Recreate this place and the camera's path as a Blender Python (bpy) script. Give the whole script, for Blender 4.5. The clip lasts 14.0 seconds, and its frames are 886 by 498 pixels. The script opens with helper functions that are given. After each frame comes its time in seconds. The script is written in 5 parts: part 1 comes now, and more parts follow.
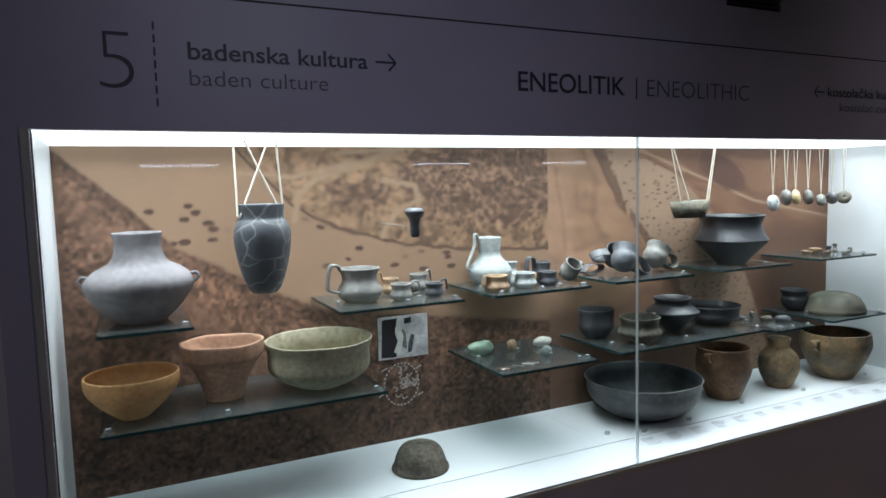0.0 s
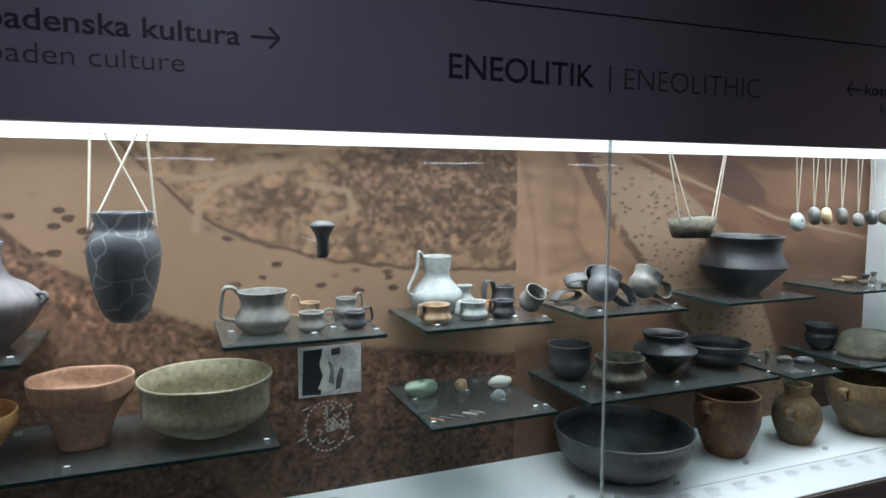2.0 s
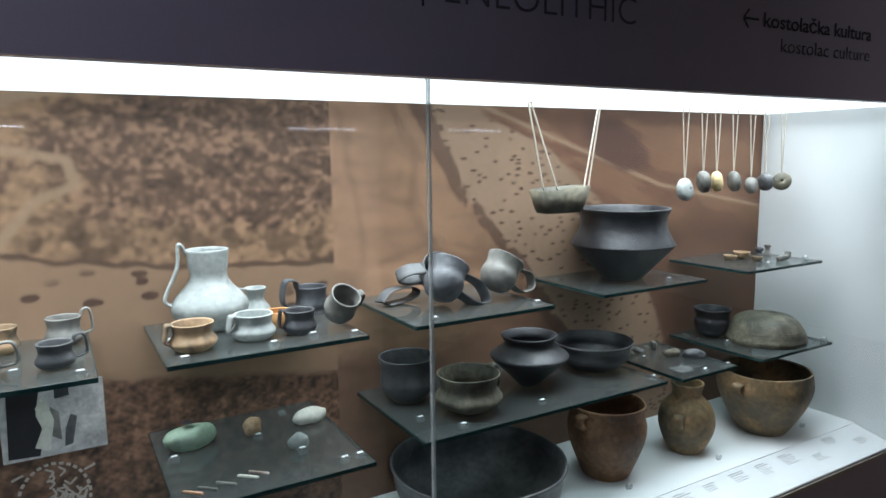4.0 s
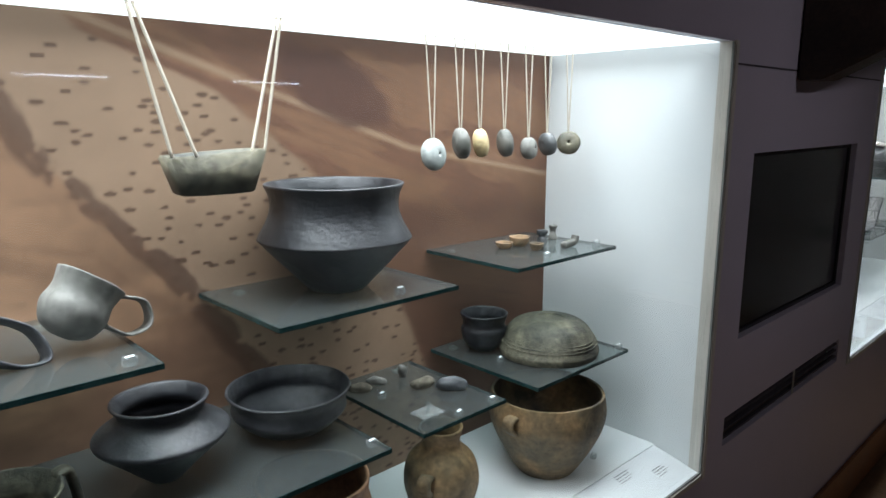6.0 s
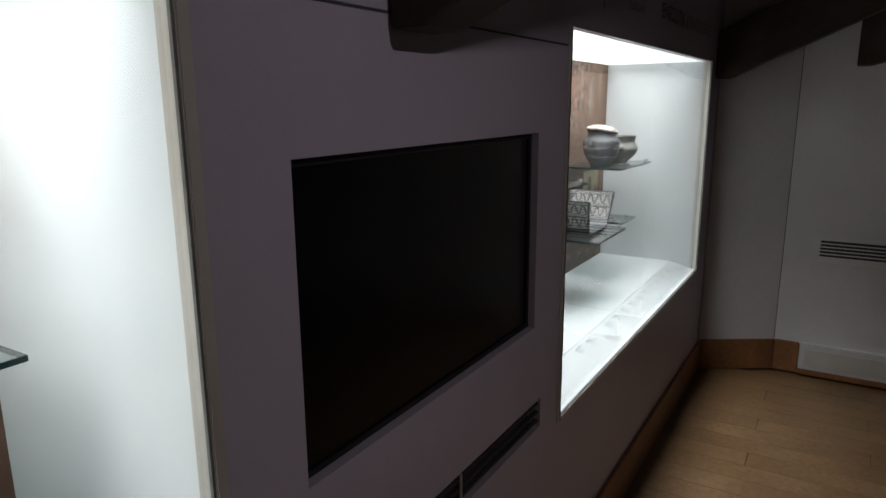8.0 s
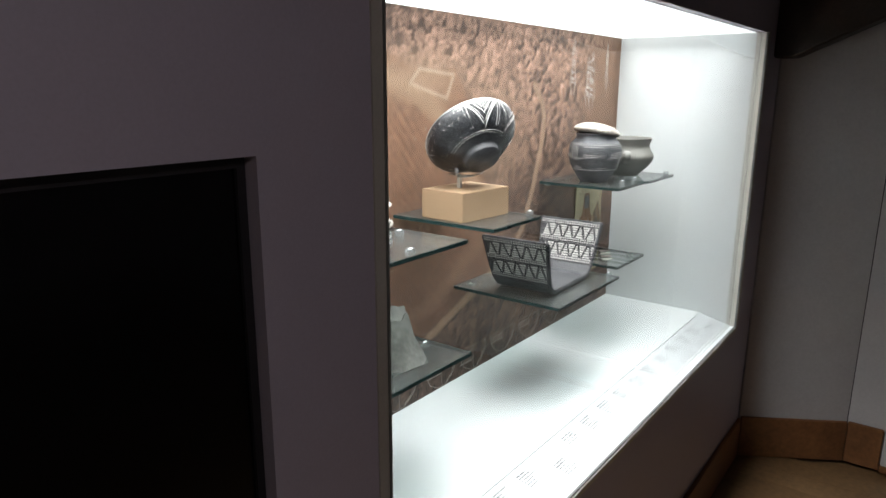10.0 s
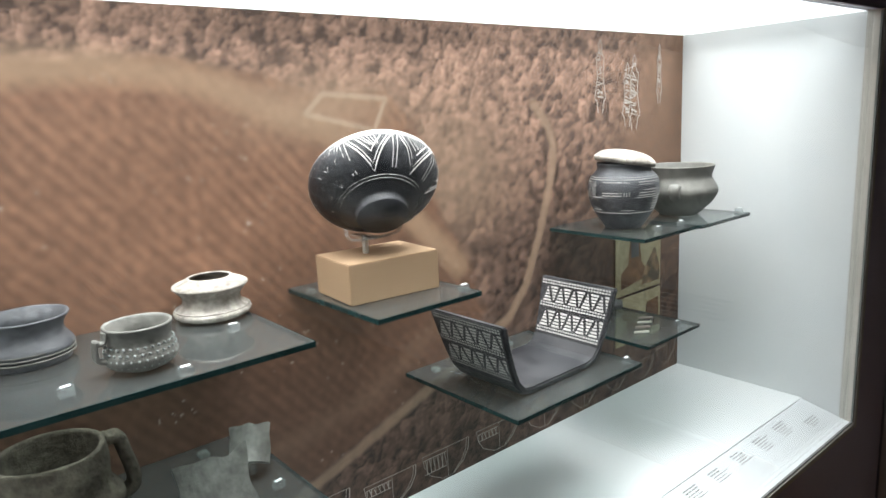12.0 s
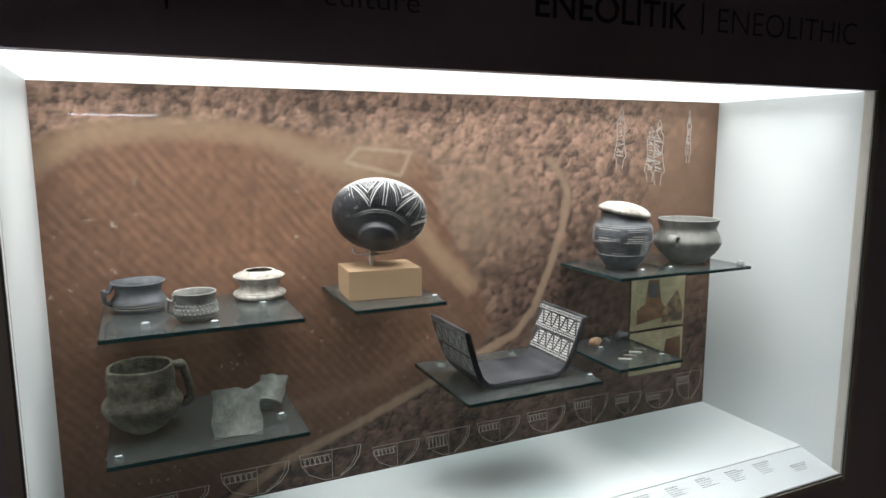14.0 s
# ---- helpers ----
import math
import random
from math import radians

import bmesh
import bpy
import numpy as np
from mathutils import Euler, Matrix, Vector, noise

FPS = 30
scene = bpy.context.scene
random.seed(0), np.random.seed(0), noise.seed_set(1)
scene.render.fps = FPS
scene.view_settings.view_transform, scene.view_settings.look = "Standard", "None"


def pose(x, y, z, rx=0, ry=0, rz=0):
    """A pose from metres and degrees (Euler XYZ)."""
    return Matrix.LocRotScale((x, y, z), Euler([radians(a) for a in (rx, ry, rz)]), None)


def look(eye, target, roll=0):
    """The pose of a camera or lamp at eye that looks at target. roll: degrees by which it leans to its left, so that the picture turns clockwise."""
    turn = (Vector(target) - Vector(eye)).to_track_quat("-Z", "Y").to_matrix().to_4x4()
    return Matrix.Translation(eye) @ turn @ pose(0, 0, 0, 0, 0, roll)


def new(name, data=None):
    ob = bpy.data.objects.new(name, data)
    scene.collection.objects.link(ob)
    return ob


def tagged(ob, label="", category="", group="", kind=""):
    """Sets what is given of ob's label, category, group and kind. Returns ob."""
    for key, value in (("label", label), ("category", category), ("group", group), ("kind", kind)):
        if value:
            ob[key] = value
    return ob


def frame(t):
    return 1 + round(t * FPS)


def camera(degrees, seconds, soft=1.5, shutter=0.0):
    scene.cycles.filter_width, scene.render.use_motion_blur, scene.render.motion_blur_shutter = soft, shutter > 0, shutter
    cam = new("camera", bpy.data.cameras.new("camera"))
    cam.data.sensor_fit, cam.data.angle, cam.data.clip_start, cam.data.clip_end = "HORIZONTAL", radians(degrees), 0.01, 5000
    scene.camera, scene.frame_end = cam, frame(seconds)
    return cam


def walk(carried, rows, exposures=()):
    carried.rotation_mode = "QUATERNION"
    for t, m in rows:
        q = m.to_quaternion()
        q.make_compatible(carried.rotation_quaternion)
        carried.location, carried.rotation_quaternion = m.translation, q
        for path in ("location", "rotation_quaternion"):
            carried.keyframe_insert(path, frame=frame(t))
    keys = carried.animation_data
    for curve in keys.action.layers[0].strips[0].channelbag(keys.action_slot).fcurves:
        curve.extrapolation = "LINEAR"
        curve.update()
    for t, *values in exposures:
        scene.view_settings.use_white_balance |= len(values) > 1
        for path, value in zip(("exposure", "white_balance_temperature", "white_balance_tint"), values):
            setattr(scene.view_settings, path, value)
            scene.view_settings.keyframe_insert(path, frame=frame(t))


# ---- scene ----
cam = camera(67.0, 14.0)
PATH = [
    (0, (0.225, 0.049, 1.486), (1.088, 1.845, 1.307), -1.5),
    (0.5, (0.291, 0.137, 1.52), (1.091, 1.958, 1.306), -1.4),
    (1, (0.428, 0.191, 1.505), (1.097, 2.069, 1.342), -0.8),
    (1.5, (0.568, 0.218, 1.517), (1.133, 2.128, 1.331), -0.5),
    (2, (0.656, 0.267, 1.514), (1.403, 2.113, 1.328), 0.1),
    (2.5, (0.759, 0.361, 1.515), (1.617, 2.159, 1.345), -0.6),
    (3, (0.848, 0.471, 1.511), (1.799, 2.222, 1.343), -0.7),
    (3.2, (0.879, 0.501, 1.499), (1.85, 2.24, 1.314), -0.9),
    (5.3, (1.506, 0.887, 1.496), (2.586, 2.513, 1.059), 1.0),
    (5.5, (1.556, 0.922, 1.49), (2.725, 2.483, 1.046), 0.7),
    (6, (1.749, 0.953, 1.47), (3.095, 2.379, 1.079), -0.1),
    (6.5, (2.016, 0.946, 1.463), (3.449, 2.282, 1.065), 0.6),
    (7, (2.227, 0.943, 1.459), (3.845, 2.04, 1.036), 0.6),
    (7.5, (2.491, 0.986, 1.462), (4.163, 2.005, 1.056), 1.2),
    (8, (2.758, 1.008, 1.452), (4.43, 2.018, 1.02), -0.4),
    (8.2, (2.879, 1.011, 1.45), (4.539, 2.046, 1.034), 1.1),
    (10.5, (3.959, 1.083, 1.441), (5.49, 2.287, 0.986), -0.2),
    (11, (4.143, 1.073, 1.435), (5.636, 2.341, 1.03), -0.5),
    (11.5, (4.316, 1.066, 1.447), (5.683, 2.476, 1.068), -2.0),
    (12, (4.416, 1.039, 1.445), (5.664, 2.551, 1.048), -3.0),
    (12.5, (4.558, 0.954, 1.429), (5.502, 2.673, 1.039), -1.4),
    (13, (4.606, 0.824, 1.44), (5.445, 2.601, 1.07), 0.7),
    (13.5, (4.569, 0.644, 1.463), (5.392, 2.424, 1.068), 1.0),
    (14, (4.533, 0.519, 1.49), (5.359, 2.316, 1.19), -0.2),
]
EXPOSURES = [(0, 0.02, 6050, 10), (1.5, -0.18, 6050, 10), (3, -0.30, 6050, 10), (5.5, 0.10, 6100, 10), (6.5, -0.14, 6300, 11), (7, -0.06, 6400, 11), (7.5, 0.10, 6500, 12), (8.2, 0.20, 6550, 12),
             (10.5, 0.38, 6650, 13), (11, 0.28, 6650, 13), (12.5, 0.0, 6600, 13), (14, -0.22, 6650, 13)]
walk(cam, [(t, look(eye, target, roll)) for t, eye, target, roll in PATH], EXPOSURES)

# ---- light ----
world = bpy.data.worlds.new("world")
world.use_nodes = True
world.node_tree.nodes["Background"].inputs[0].default_value = (0.02, 0.02, 0.025, 1)
world.node_tree.nodes["Background"].inputs[1].default_value = 0.3
scene.world = world
PANEL_LIGHT = 1.6
CASE_WATTS = 7.4

ROOM_WATTS = 0.85

# ---- plan ----
WALL = 1.61            # front plane of the showcase wall
BACK = 2.107           # back panels of the showcases
A0, A1, B0, B1 = 0.068, 3.232, 4.350, 6.220
TOP, SILL, CFLOOR = 1.626, 0.610, 0.643
STRIP_Y = 1.735        # back edge of the sloping caption ledge
TV = (3.385, 4.175, 0.919, 1.381)
ROOM = 2.65


# ---- materials ----
def nodes_of(name):
    m = bpy.data.materials.new(name)
    m.use_nodes = True
    nt = m.node_tree
    return m, nt, nt.nodes["Principled BSDF"]


def add(nt, kind, **values):
    n = nt.nodes.new(kind)
    for k, v in values.items():
        n.inputs[k].default_value = v
    return n


def ramp(nt, fac, stops):
    r = nt.nodes.new("ShaderNodeValToRGB")
    e = r.color_ramp.elements
    while len(e) < len(stops):
        e.new(0.5)
    for el, (p, c) in zip(e, stops):
        el.position, el.color = p, (*c, 1)
    nt.links.new(fac, r.inputs[0])
    return r.outputs[0]


def surface(name, c1, c2, scale=6.0, rough=0.6, fine=120.0, bump=0.1, metal=0.0, grain=0.25, c3=None, coat=0.0, spread=0.16):
    """Two or three colours in large blotches with a fine grain over them and a fine relief."""
    m, nt, p = nodes_of(name)
    if "clay" in name:
        grain, bump, spread, fine = min(grain * 1.7, 0.6), bump * 2.2, spread * 0.72, 75.0
    co = nt.nodes.new("ShaderNodeTexCoord")
    info = nt.nodes.new("ShaderNodeObjectInfo")
    shift = nt.nodes.new("ShaderNodeVectorMath")
    shift.operation = "MULTIPLY_ADD"
    shift.inputs[1].default_value = (1, 1, 1)
    comb = nt.nodes.new("ShaderNodeVectorMath")
    comb.operation = "SCALE"
    comb.inputs[0].default_value = (13.0, 7.0, 5.0)
    nt.links.new(info.outputs["Random"], comb.inputs["Scale"])
    nt.links.new(co.outputs["Object"], shift.inputs[0])
    nt.links.new(comb.outputs[0], shift.inputs[2])
    big = add(nt, "ShaderNodeTexNoise", Scale=scale, Detail=5.0, Roughness=0.6)
    small = add(nt, "ShaderNodeTexNoise", Scale=fine, Detail=6.0, Roughness=0.68)
    for n in (big, small):
        nt.links.new(shift.outputs[0], n.inputs["Vector"])
    stops = [(0.5 - spread, c1), (0.5 + spread, c2)] if c3 is None else [(0.5 - spread, c1), (0.5, c2), (0.5 + spread, c3)]
    col = ramp(nt, big.outputs["Fac"], stops)
    mix = nt.nodes.new("ShaderNodeMix")
    mix.data_type, mix.blend_type = "RGBA", "MULTIPLY"
    mix.inputs["Factor"].default_value = 1.0
    nt.links.new(col, mix.inputs["A"])
    nt.links.new(ramp(nt, small.outputs["Fac"], [(0.3, (1 - grain,) * 3), (0.7, (1 + grain * 0.4,) * 3)]), mix.inputs["B"])
    nt.links.new(mix.outputs["Result"], p.inputs["Base Color"])
    r = add(nt, "ShaderNodeMapRange")
    r.inputs["To Min"].default_value, r.inputs["To Max"].default_value = max(rough - 0.12, 0.05), min(rough + 0.12, 1)
    nt.links.new(big.outputs["Fac"], r.inputs["Value"])
    nt.links.new(r.outputs[0], p.inputs["Roughness"])
    p.inputs["Metallic"].default_value, p.inputs["Coat Weight"].default_value = metal, coat
    b = add(nt, "ShaderNodeBump", Strength=bump, Distance=0.004)
    nt.links.new(small.outputs["Fac"], b.inputs["Height"])
    nt.links.new(b.outputs[0], p.inputs["Normal"])
    return m


def glassy(name, tint, haze=(0.3, 0.3, 0.3), haze_part=0.0, base=0.025, rough=0.0):
    """Clear sheet: tinted see-through, mirror gloss at grazing angles and a little dust."""
    m, nt, p = nodes_of(name)
    nt.nodes.remove(p)
    out = nt.nodes["Material Output"]
    see = add(nt, "ShaderNodeBsdfTransparent", Color=(*tint, 1))
    dust = add(nt, "ShaderNodeBsdfDiffuse", Color=(*haze, 1))
    gloss = add(nt, "ShaderNodeBsdfGlossy", Roughness=rough)
    facing = add(nt, "ShaderNodeLayerWeight", Blend=0.5)
    power = nt.nodes.new("ShaderNodeMath")
    power.operation = "POWER"
    power.inputs[1].default_value = 5.0
    nt.links.new(facing.outputs["Facing"], power.inputs[0])
    fres = nt.nodes.new("ShaderNodeMath")
    fres.operation = "MULTIPLY_ADD"
    fres.inputs[1].default_value = 1 - base
    fres.inputs[2].default_value = base
    nt.links.new(power.outputs[0], fres.inputs[0])
    a, b = nt.nodes.new("ShaderNodeMixShader"), nt.nodes.new("ShaderNodeMixShader")
    a.inputs[0].default_value = haze_part
    nt.links.new(see.outputs[0], a.inputs[1])
    nt.links.new(dust.outputs[0], a.inputs[2])
    nt.links.new(fres.outputs[0], b.inputs[0])
    nt.links.new(a.outputs[0], b.inputs[1])
    nt.links.new(gloss.outputs[0], b.inputs[2])
    nt.links.new(b.outputs[0], out.inputs[0])
    return m


def glow(name, colour, strength):
    m, nt, p = nodes_of(name)
    p.inputs["Base Color"].default_value = (0.8, 0.8, 0.8, 1)
    p.inputs["Emission Color"].default_value = (*colour, 1)
    p.inputs["Emission Strength"].default_value = strength
    return m


M_WALL = surface("painted_board", (0.45, 0.415, 0.50), (0.49, 0.45, 0.54), 3, 0.42, 260, 0.03, grain=0.06)
M_PLASTER = surface("plaster", (0.55, 0.53, 0.54), (0.62, 0.60, 0.60), 2.5, 0.85, 90, 0.12, grain=0.08)
M_WHITE = surface("white_lacquer", (0.72, 0.76, 0.77), (0.77, 0.80, 0.80), 5, 0.42, 200, 0.02, grain=0.04)
M_LEDGE = surface("pale_grey_lacquer", (0.66, 0.695, 0.71), (0.70, 0.73, 0.74), 5, 0.45, 200, 0.02, grain=0.04)
M_FRAME = surface("frame_metal", (0.50, 0.48, 0.43), (0.57, 0.55, 0.50), 8, 0.4, 300, 0.02, metal=0.1, grain=0.08)
M_SEAL = surface("dark_gasket", (0.16, 0.165, 0.155), (0.22, 0.225, 0.21), 20, 0.5, 300, 0.05)
M_DARKWOOD = surface("dark_beam_wood", (0.022, 0.012, 0.008), (0.05, 0.028, 0.02), 9, 0.6, 80, 0.3, grain=0.4)
M_SKIRT = surface("brown_skirting", (0.20, 0.085, 0.035), (0.30, 0.13, 0.05), 5, 0.4, 60, 0.1, grain=0.3)
M_FLOOR = surface("oak_plank", (0.135, 0.074, 0.032), (0.190, 0.110, 0.052), 2.2, 0.36, 45, 0.08, grain=0.35)
M_SCREEN = surface("black_screen", (0.002, 0.002, 0.0025), (0.003, 0.003, 0.0035), 3, 0.22, 100, 0.0)
M_BLACK = surface("black_slot", (0.012, 0.011, 0.013), (0.02, 0.018, 0.022), 6, 0.5, 100, 0.05)
M_TEXT = surface("dark_lettering", (0.045, 0.045, 0.06), (0.055, 0.055, 0.07), 10, 0.5, 100, 0.0)
M_THIN = surface("grey_lettering", (0.11, 0.105, 0.125), (0.13, 0.125, 0.145), 10, 0.5, 100, 0.0)
M_PRINT = surface("caption_print", (0.16, 0.17, 0.18), (0.22, 0.23, 0.24), 10, 0.7, 100, 0.0)
M_GLASS = glassy("showcase_glass", (0.975, 0.985, 0.98), base=0.02)
M_SHELF = glassy("shelf_glass", (0.70, 0.745, 0.74), (0.34, 0.37, 0.37), 0.08, 0.035, 0.02)
M_EDGE = surface("glass_edge", (0.012, 0.035, 0.035), (0.025, 0.06, 0.06), 30, 0.15, 100, 0.0)
M_ACRYL = glassy("acrylic", (0.90, 0.93, 0.93), (0.7, 0.72, 0.72), 0.16, 0.06, 0.03)
M_JOINT = glassy("glass_joint_seal", (0.80, 0.83, 0.83), (0.75, 0.77, 0.77), 0.28, 0.05, 0.1)
M_CORD = surface("cotton_cord", (0.48, 0.43, 0.35), (0.60, 0.54, 0.45), 60, 0.9, 500, 0.3)
M_LIGHT = glow("light_panel", (0.93, 1.0, 1.02), PANEL_LIGHT)
M_SPOT = glow("fill_spot_lens", (1.0, 0.92, 0.90), 6.0)
M_STRIP = glow("far_strip", (0.82, 0.92, 1.14), 11.0)
M_CHALK = surface("white_line_print", (0.40, 0.35, 0.30), (0.52, 0.46, 0.41), 60, 0.8, 300, 0.0)
M_GROOVE = surface("panel_joint", (0.05, 0.045, 0.055), (0.07, 0.06, 0.07), 9, 0.7, 100, 0.0)

P_GREY = surface("pale_grey_clay", (0.13, 0.122, 0.126), (0.205, 0.192, 0.195), 9, 0.75, 110, 0.25, grain=0.22)
P_DARK = surface("dark_grey_clay", (0.040, 0.044, 0.048), (0.105, 0.108, 0.11), 8, 0.45, 110, 0.25, grain=0.3)
P_BLACK = surface("burnished_black_clay", (0.016, 0.018, 0.022), (0.066, 0.068, 0.074), 9, 0.40, 110, 0.25, grain=0.3)
P_ORANGE = surface("orange_clay", (0.44, 0.215, 0.07), (0.56, 0.31, 0.125), 7, 0.72, 110, 0.2, grain=0.2)
P_PINK = surface("pink_clay", (0.36, 0.215, 0.135), (0.50, 0.29, 0.185), 9, 0.8, 110, 0.25, grain=0.25)
P_OLIVE = surface("olive_clay", (0.24, 0.215, 0.135), (0.38, 0.345, 0.235), 9, 0.75, 110, 0.25, grain=0.25)
P_PALE = surface("pale_slip_clay", (0.26, 0.285, 0.275), (0.40, 0.43, 0.41), 11, 0.6, 110, 0.2, grain=0.2)
P_CUP = surface("smoky_clay", (0.105, 0.105, 0.092), (0.22, 0.215, 0.195), 14, 0.6, 110, 0.25, grain=0.25)
P_TAN = surface("tan_clay", (0.11, 0.085, 0.055), (0.36, 0.235, 0.13), 14, 0.65, 110, 0.25, grain=0.25, c3=(0.42, 0.29, 0.17))
P_BROWN = surface("brown_clay", (0.115, 0.055, 0.028), (0.29, 0.155, 0.075), 8, 0.65, 110, 0.3, grain=0.3)
P_FLECK = surface("fire_clouded_clay", (0.045, 0.043, 0.035), (0.17, 0.125, 0.07), 7, 0.6, 110, 0.3, grain=0.3, c3=(0.34, 0.21, 0.10), spread=0.2)
P_MOSS = surface("mottled_clay", (0.05, 0.05, 0.038), (0.13, 0.12, 0.085), 12, 0.55, 110, 0.35, grain=0.35, c3=(0.22, 0.20, 0.14))
P_WHITE = surface("white_encrusted_clay", (0.26, 0.23, 0.20), (0.52, 0.485, 0.43), 22, 0.8, 130, 0.4, grain=0.3)
P_BLUE = surface("blue_grey_clay", (0.042, 0.046, 0.053), (0.12, 0.125, 0.135), 9, 0.5, 110, 0.3, grain=0.3)
P_PASTE = surface("white_inlay", (0.48, 0.475, 0.45), (0.70, 0.69, 0.66), 70, 0.85, 300, 0.3, grain=0.35)
P_COARSE = surface("coarse_clay", (0.10, 0.085, 0.062), (0.21, 0.185, 0.14), 16, 0.85, 70, 0.8, grain=0.4)
P_STONE = surface("green_stone", (0.20, 0.28, 0.20), (0.32, 0.42, 0.32), 18, 0.6, 140, 0.2)
P_BONE = surface("pale_stone", (0.50, 0.49, 0.42), (0.66, 0.65, 0.58), 25, 0.7, 140, 0.3)
P_FLINT = surface("flint", (0.22, 0.16, 0.14), (0.48, 0.42, 0.38), 30, 0.5, 140, 0.2)
P_YELLOW = surface("yellow_clay", (0.52, 0.40, 0.20), (0.64, 0.51, 0.29), 20, 0.75, 140, 0.3)
M_BLOCK = surface("painted_block", (0.37, 0.245, 0.145), (0.40, 0.265, 0.16), 4, 0.7, 200, 0.05, grain=0.08)
M_CARD = surface("photo_card", (0.34, 0.29, 0.17), (0.50, 0.44, 0.28), 14, 0.6, 80, 0.0, grain=0.3)
M_CARD2 = surface("grey_photo_card", (0.34, 0.33, 0.33), (0.60, 0.58, 0.57), 16, 0.6, 80, 0.0, grain=0.35)


def cracked(name, c1, c2, line):
    m = surface(name, c1, c2, 9, 0.5, 110, 0.2, grain=0.25)
    nt = m.node_tree
    p = nt.nodes["Principled BSDF"]
    v = add(nt, "ShaderNodeTexVoronoi", Scale=12.0)
    v.feature = "DISTANCE_TO_EDGE"
    co = nt.nodes.new("ShaderNodeTexCoord")
    warp = add(nt, "ShaderNodeTexNoise", Scale=9.0, Detail=3.0)
    vm = nt.nodes.new("ShaderNodeVectorMath")
    vm.operation = "MULTIPLY_ADD"
    vm.inputs[1].default_value = (0.09, 0.09, 0.09)
    nt.links.new(co.outputs["Object"], warp.inputs["Vector"])
    nt.links.new(warp.outputs["Color"], vm.inputs[0])
    nt.links.new(co.outputs["Object"], vm.inputs[2])
    nt.links.new(vm.outputs[0], v.inputs["Vector"])
    fac = ramp(nt, v.outputs["Distance"], [(0.009, (1, 1, 1)), (0.026, (0, 0, 0))])
    mix = nt.nodes.new("ShaderNodeMix")
    mix.data_type = "RGBA"
    old = p.inputs["Base Color"].links[0].from_socket
    nt.links.new(fac, mix.inputs["Factor"])
    nt.links.new(old, mix.inputs["A"])
    mix.inputs["B"].default_value = (*line, 1)
    nt.links.new(mix.outputs["Result"], p.inputs["Base Color"])
    return m


P_CRACK = cracked("mended_dark_clay", (0.045, 0.055, 0.065), (0.095, 0.10, 0.11), (0.21, 0.215, 0.205))


# ---- mesh tools ----
def mesh_of(name, bm, material, smooth=False):
    me = bpy.data.meshes.new(name)
    if smooth:
        for f in bm.faces:
            f.smooth = True
    bm.to_mesh(me)
    bm.free()
    me.materials.append(material)
    return me


def solid(name, bm, material, label="", category="", kind="", group="", smooth=False, at=None):
    ob = new(name, mesh_of(name, bm, material, smooth))
    if at is not None:
        ob.matrix_world = at
    return tagged(ob, label, category, group, kind)


def part(name, bm, material, parent, label="", smooth=False):
    ob = new(name, mesh_of(name, bm, material, smooth))
    ob.parent = parent
    if label:
        ob["label"] = label
    return ob


def thing(name, m, label, category, group=""):
    ob = new(name)
    ob.empty_display_size = 0.05
    ob.matrix_world = m
    return tagged(ob, label, category, group)


def box(x0, x1, y0, y1, z0, z1, bevel=0.0, bm=None, turn=None):
    bm = bm or bmesh.new()
    t = Matrix.Translation(((x0 + x1) / 2, (y0 + y1) / 2, (z0 + z1) / 2)) @ (turn or Matrix()) @ Matrix.Diagonal((x1 - x0, y1 - y0, z1 - z0, 1))
    made = bmesh.ops.create_cube(bm, size=1, matrix=t)["verts"]
    if bevel:
        edges = list({e for v in made for e in v.link_edges})
        bmesh.ops.bevel(bm, geom=edges, offset=bevel, segments=2, affect="EDGES")
    return bm


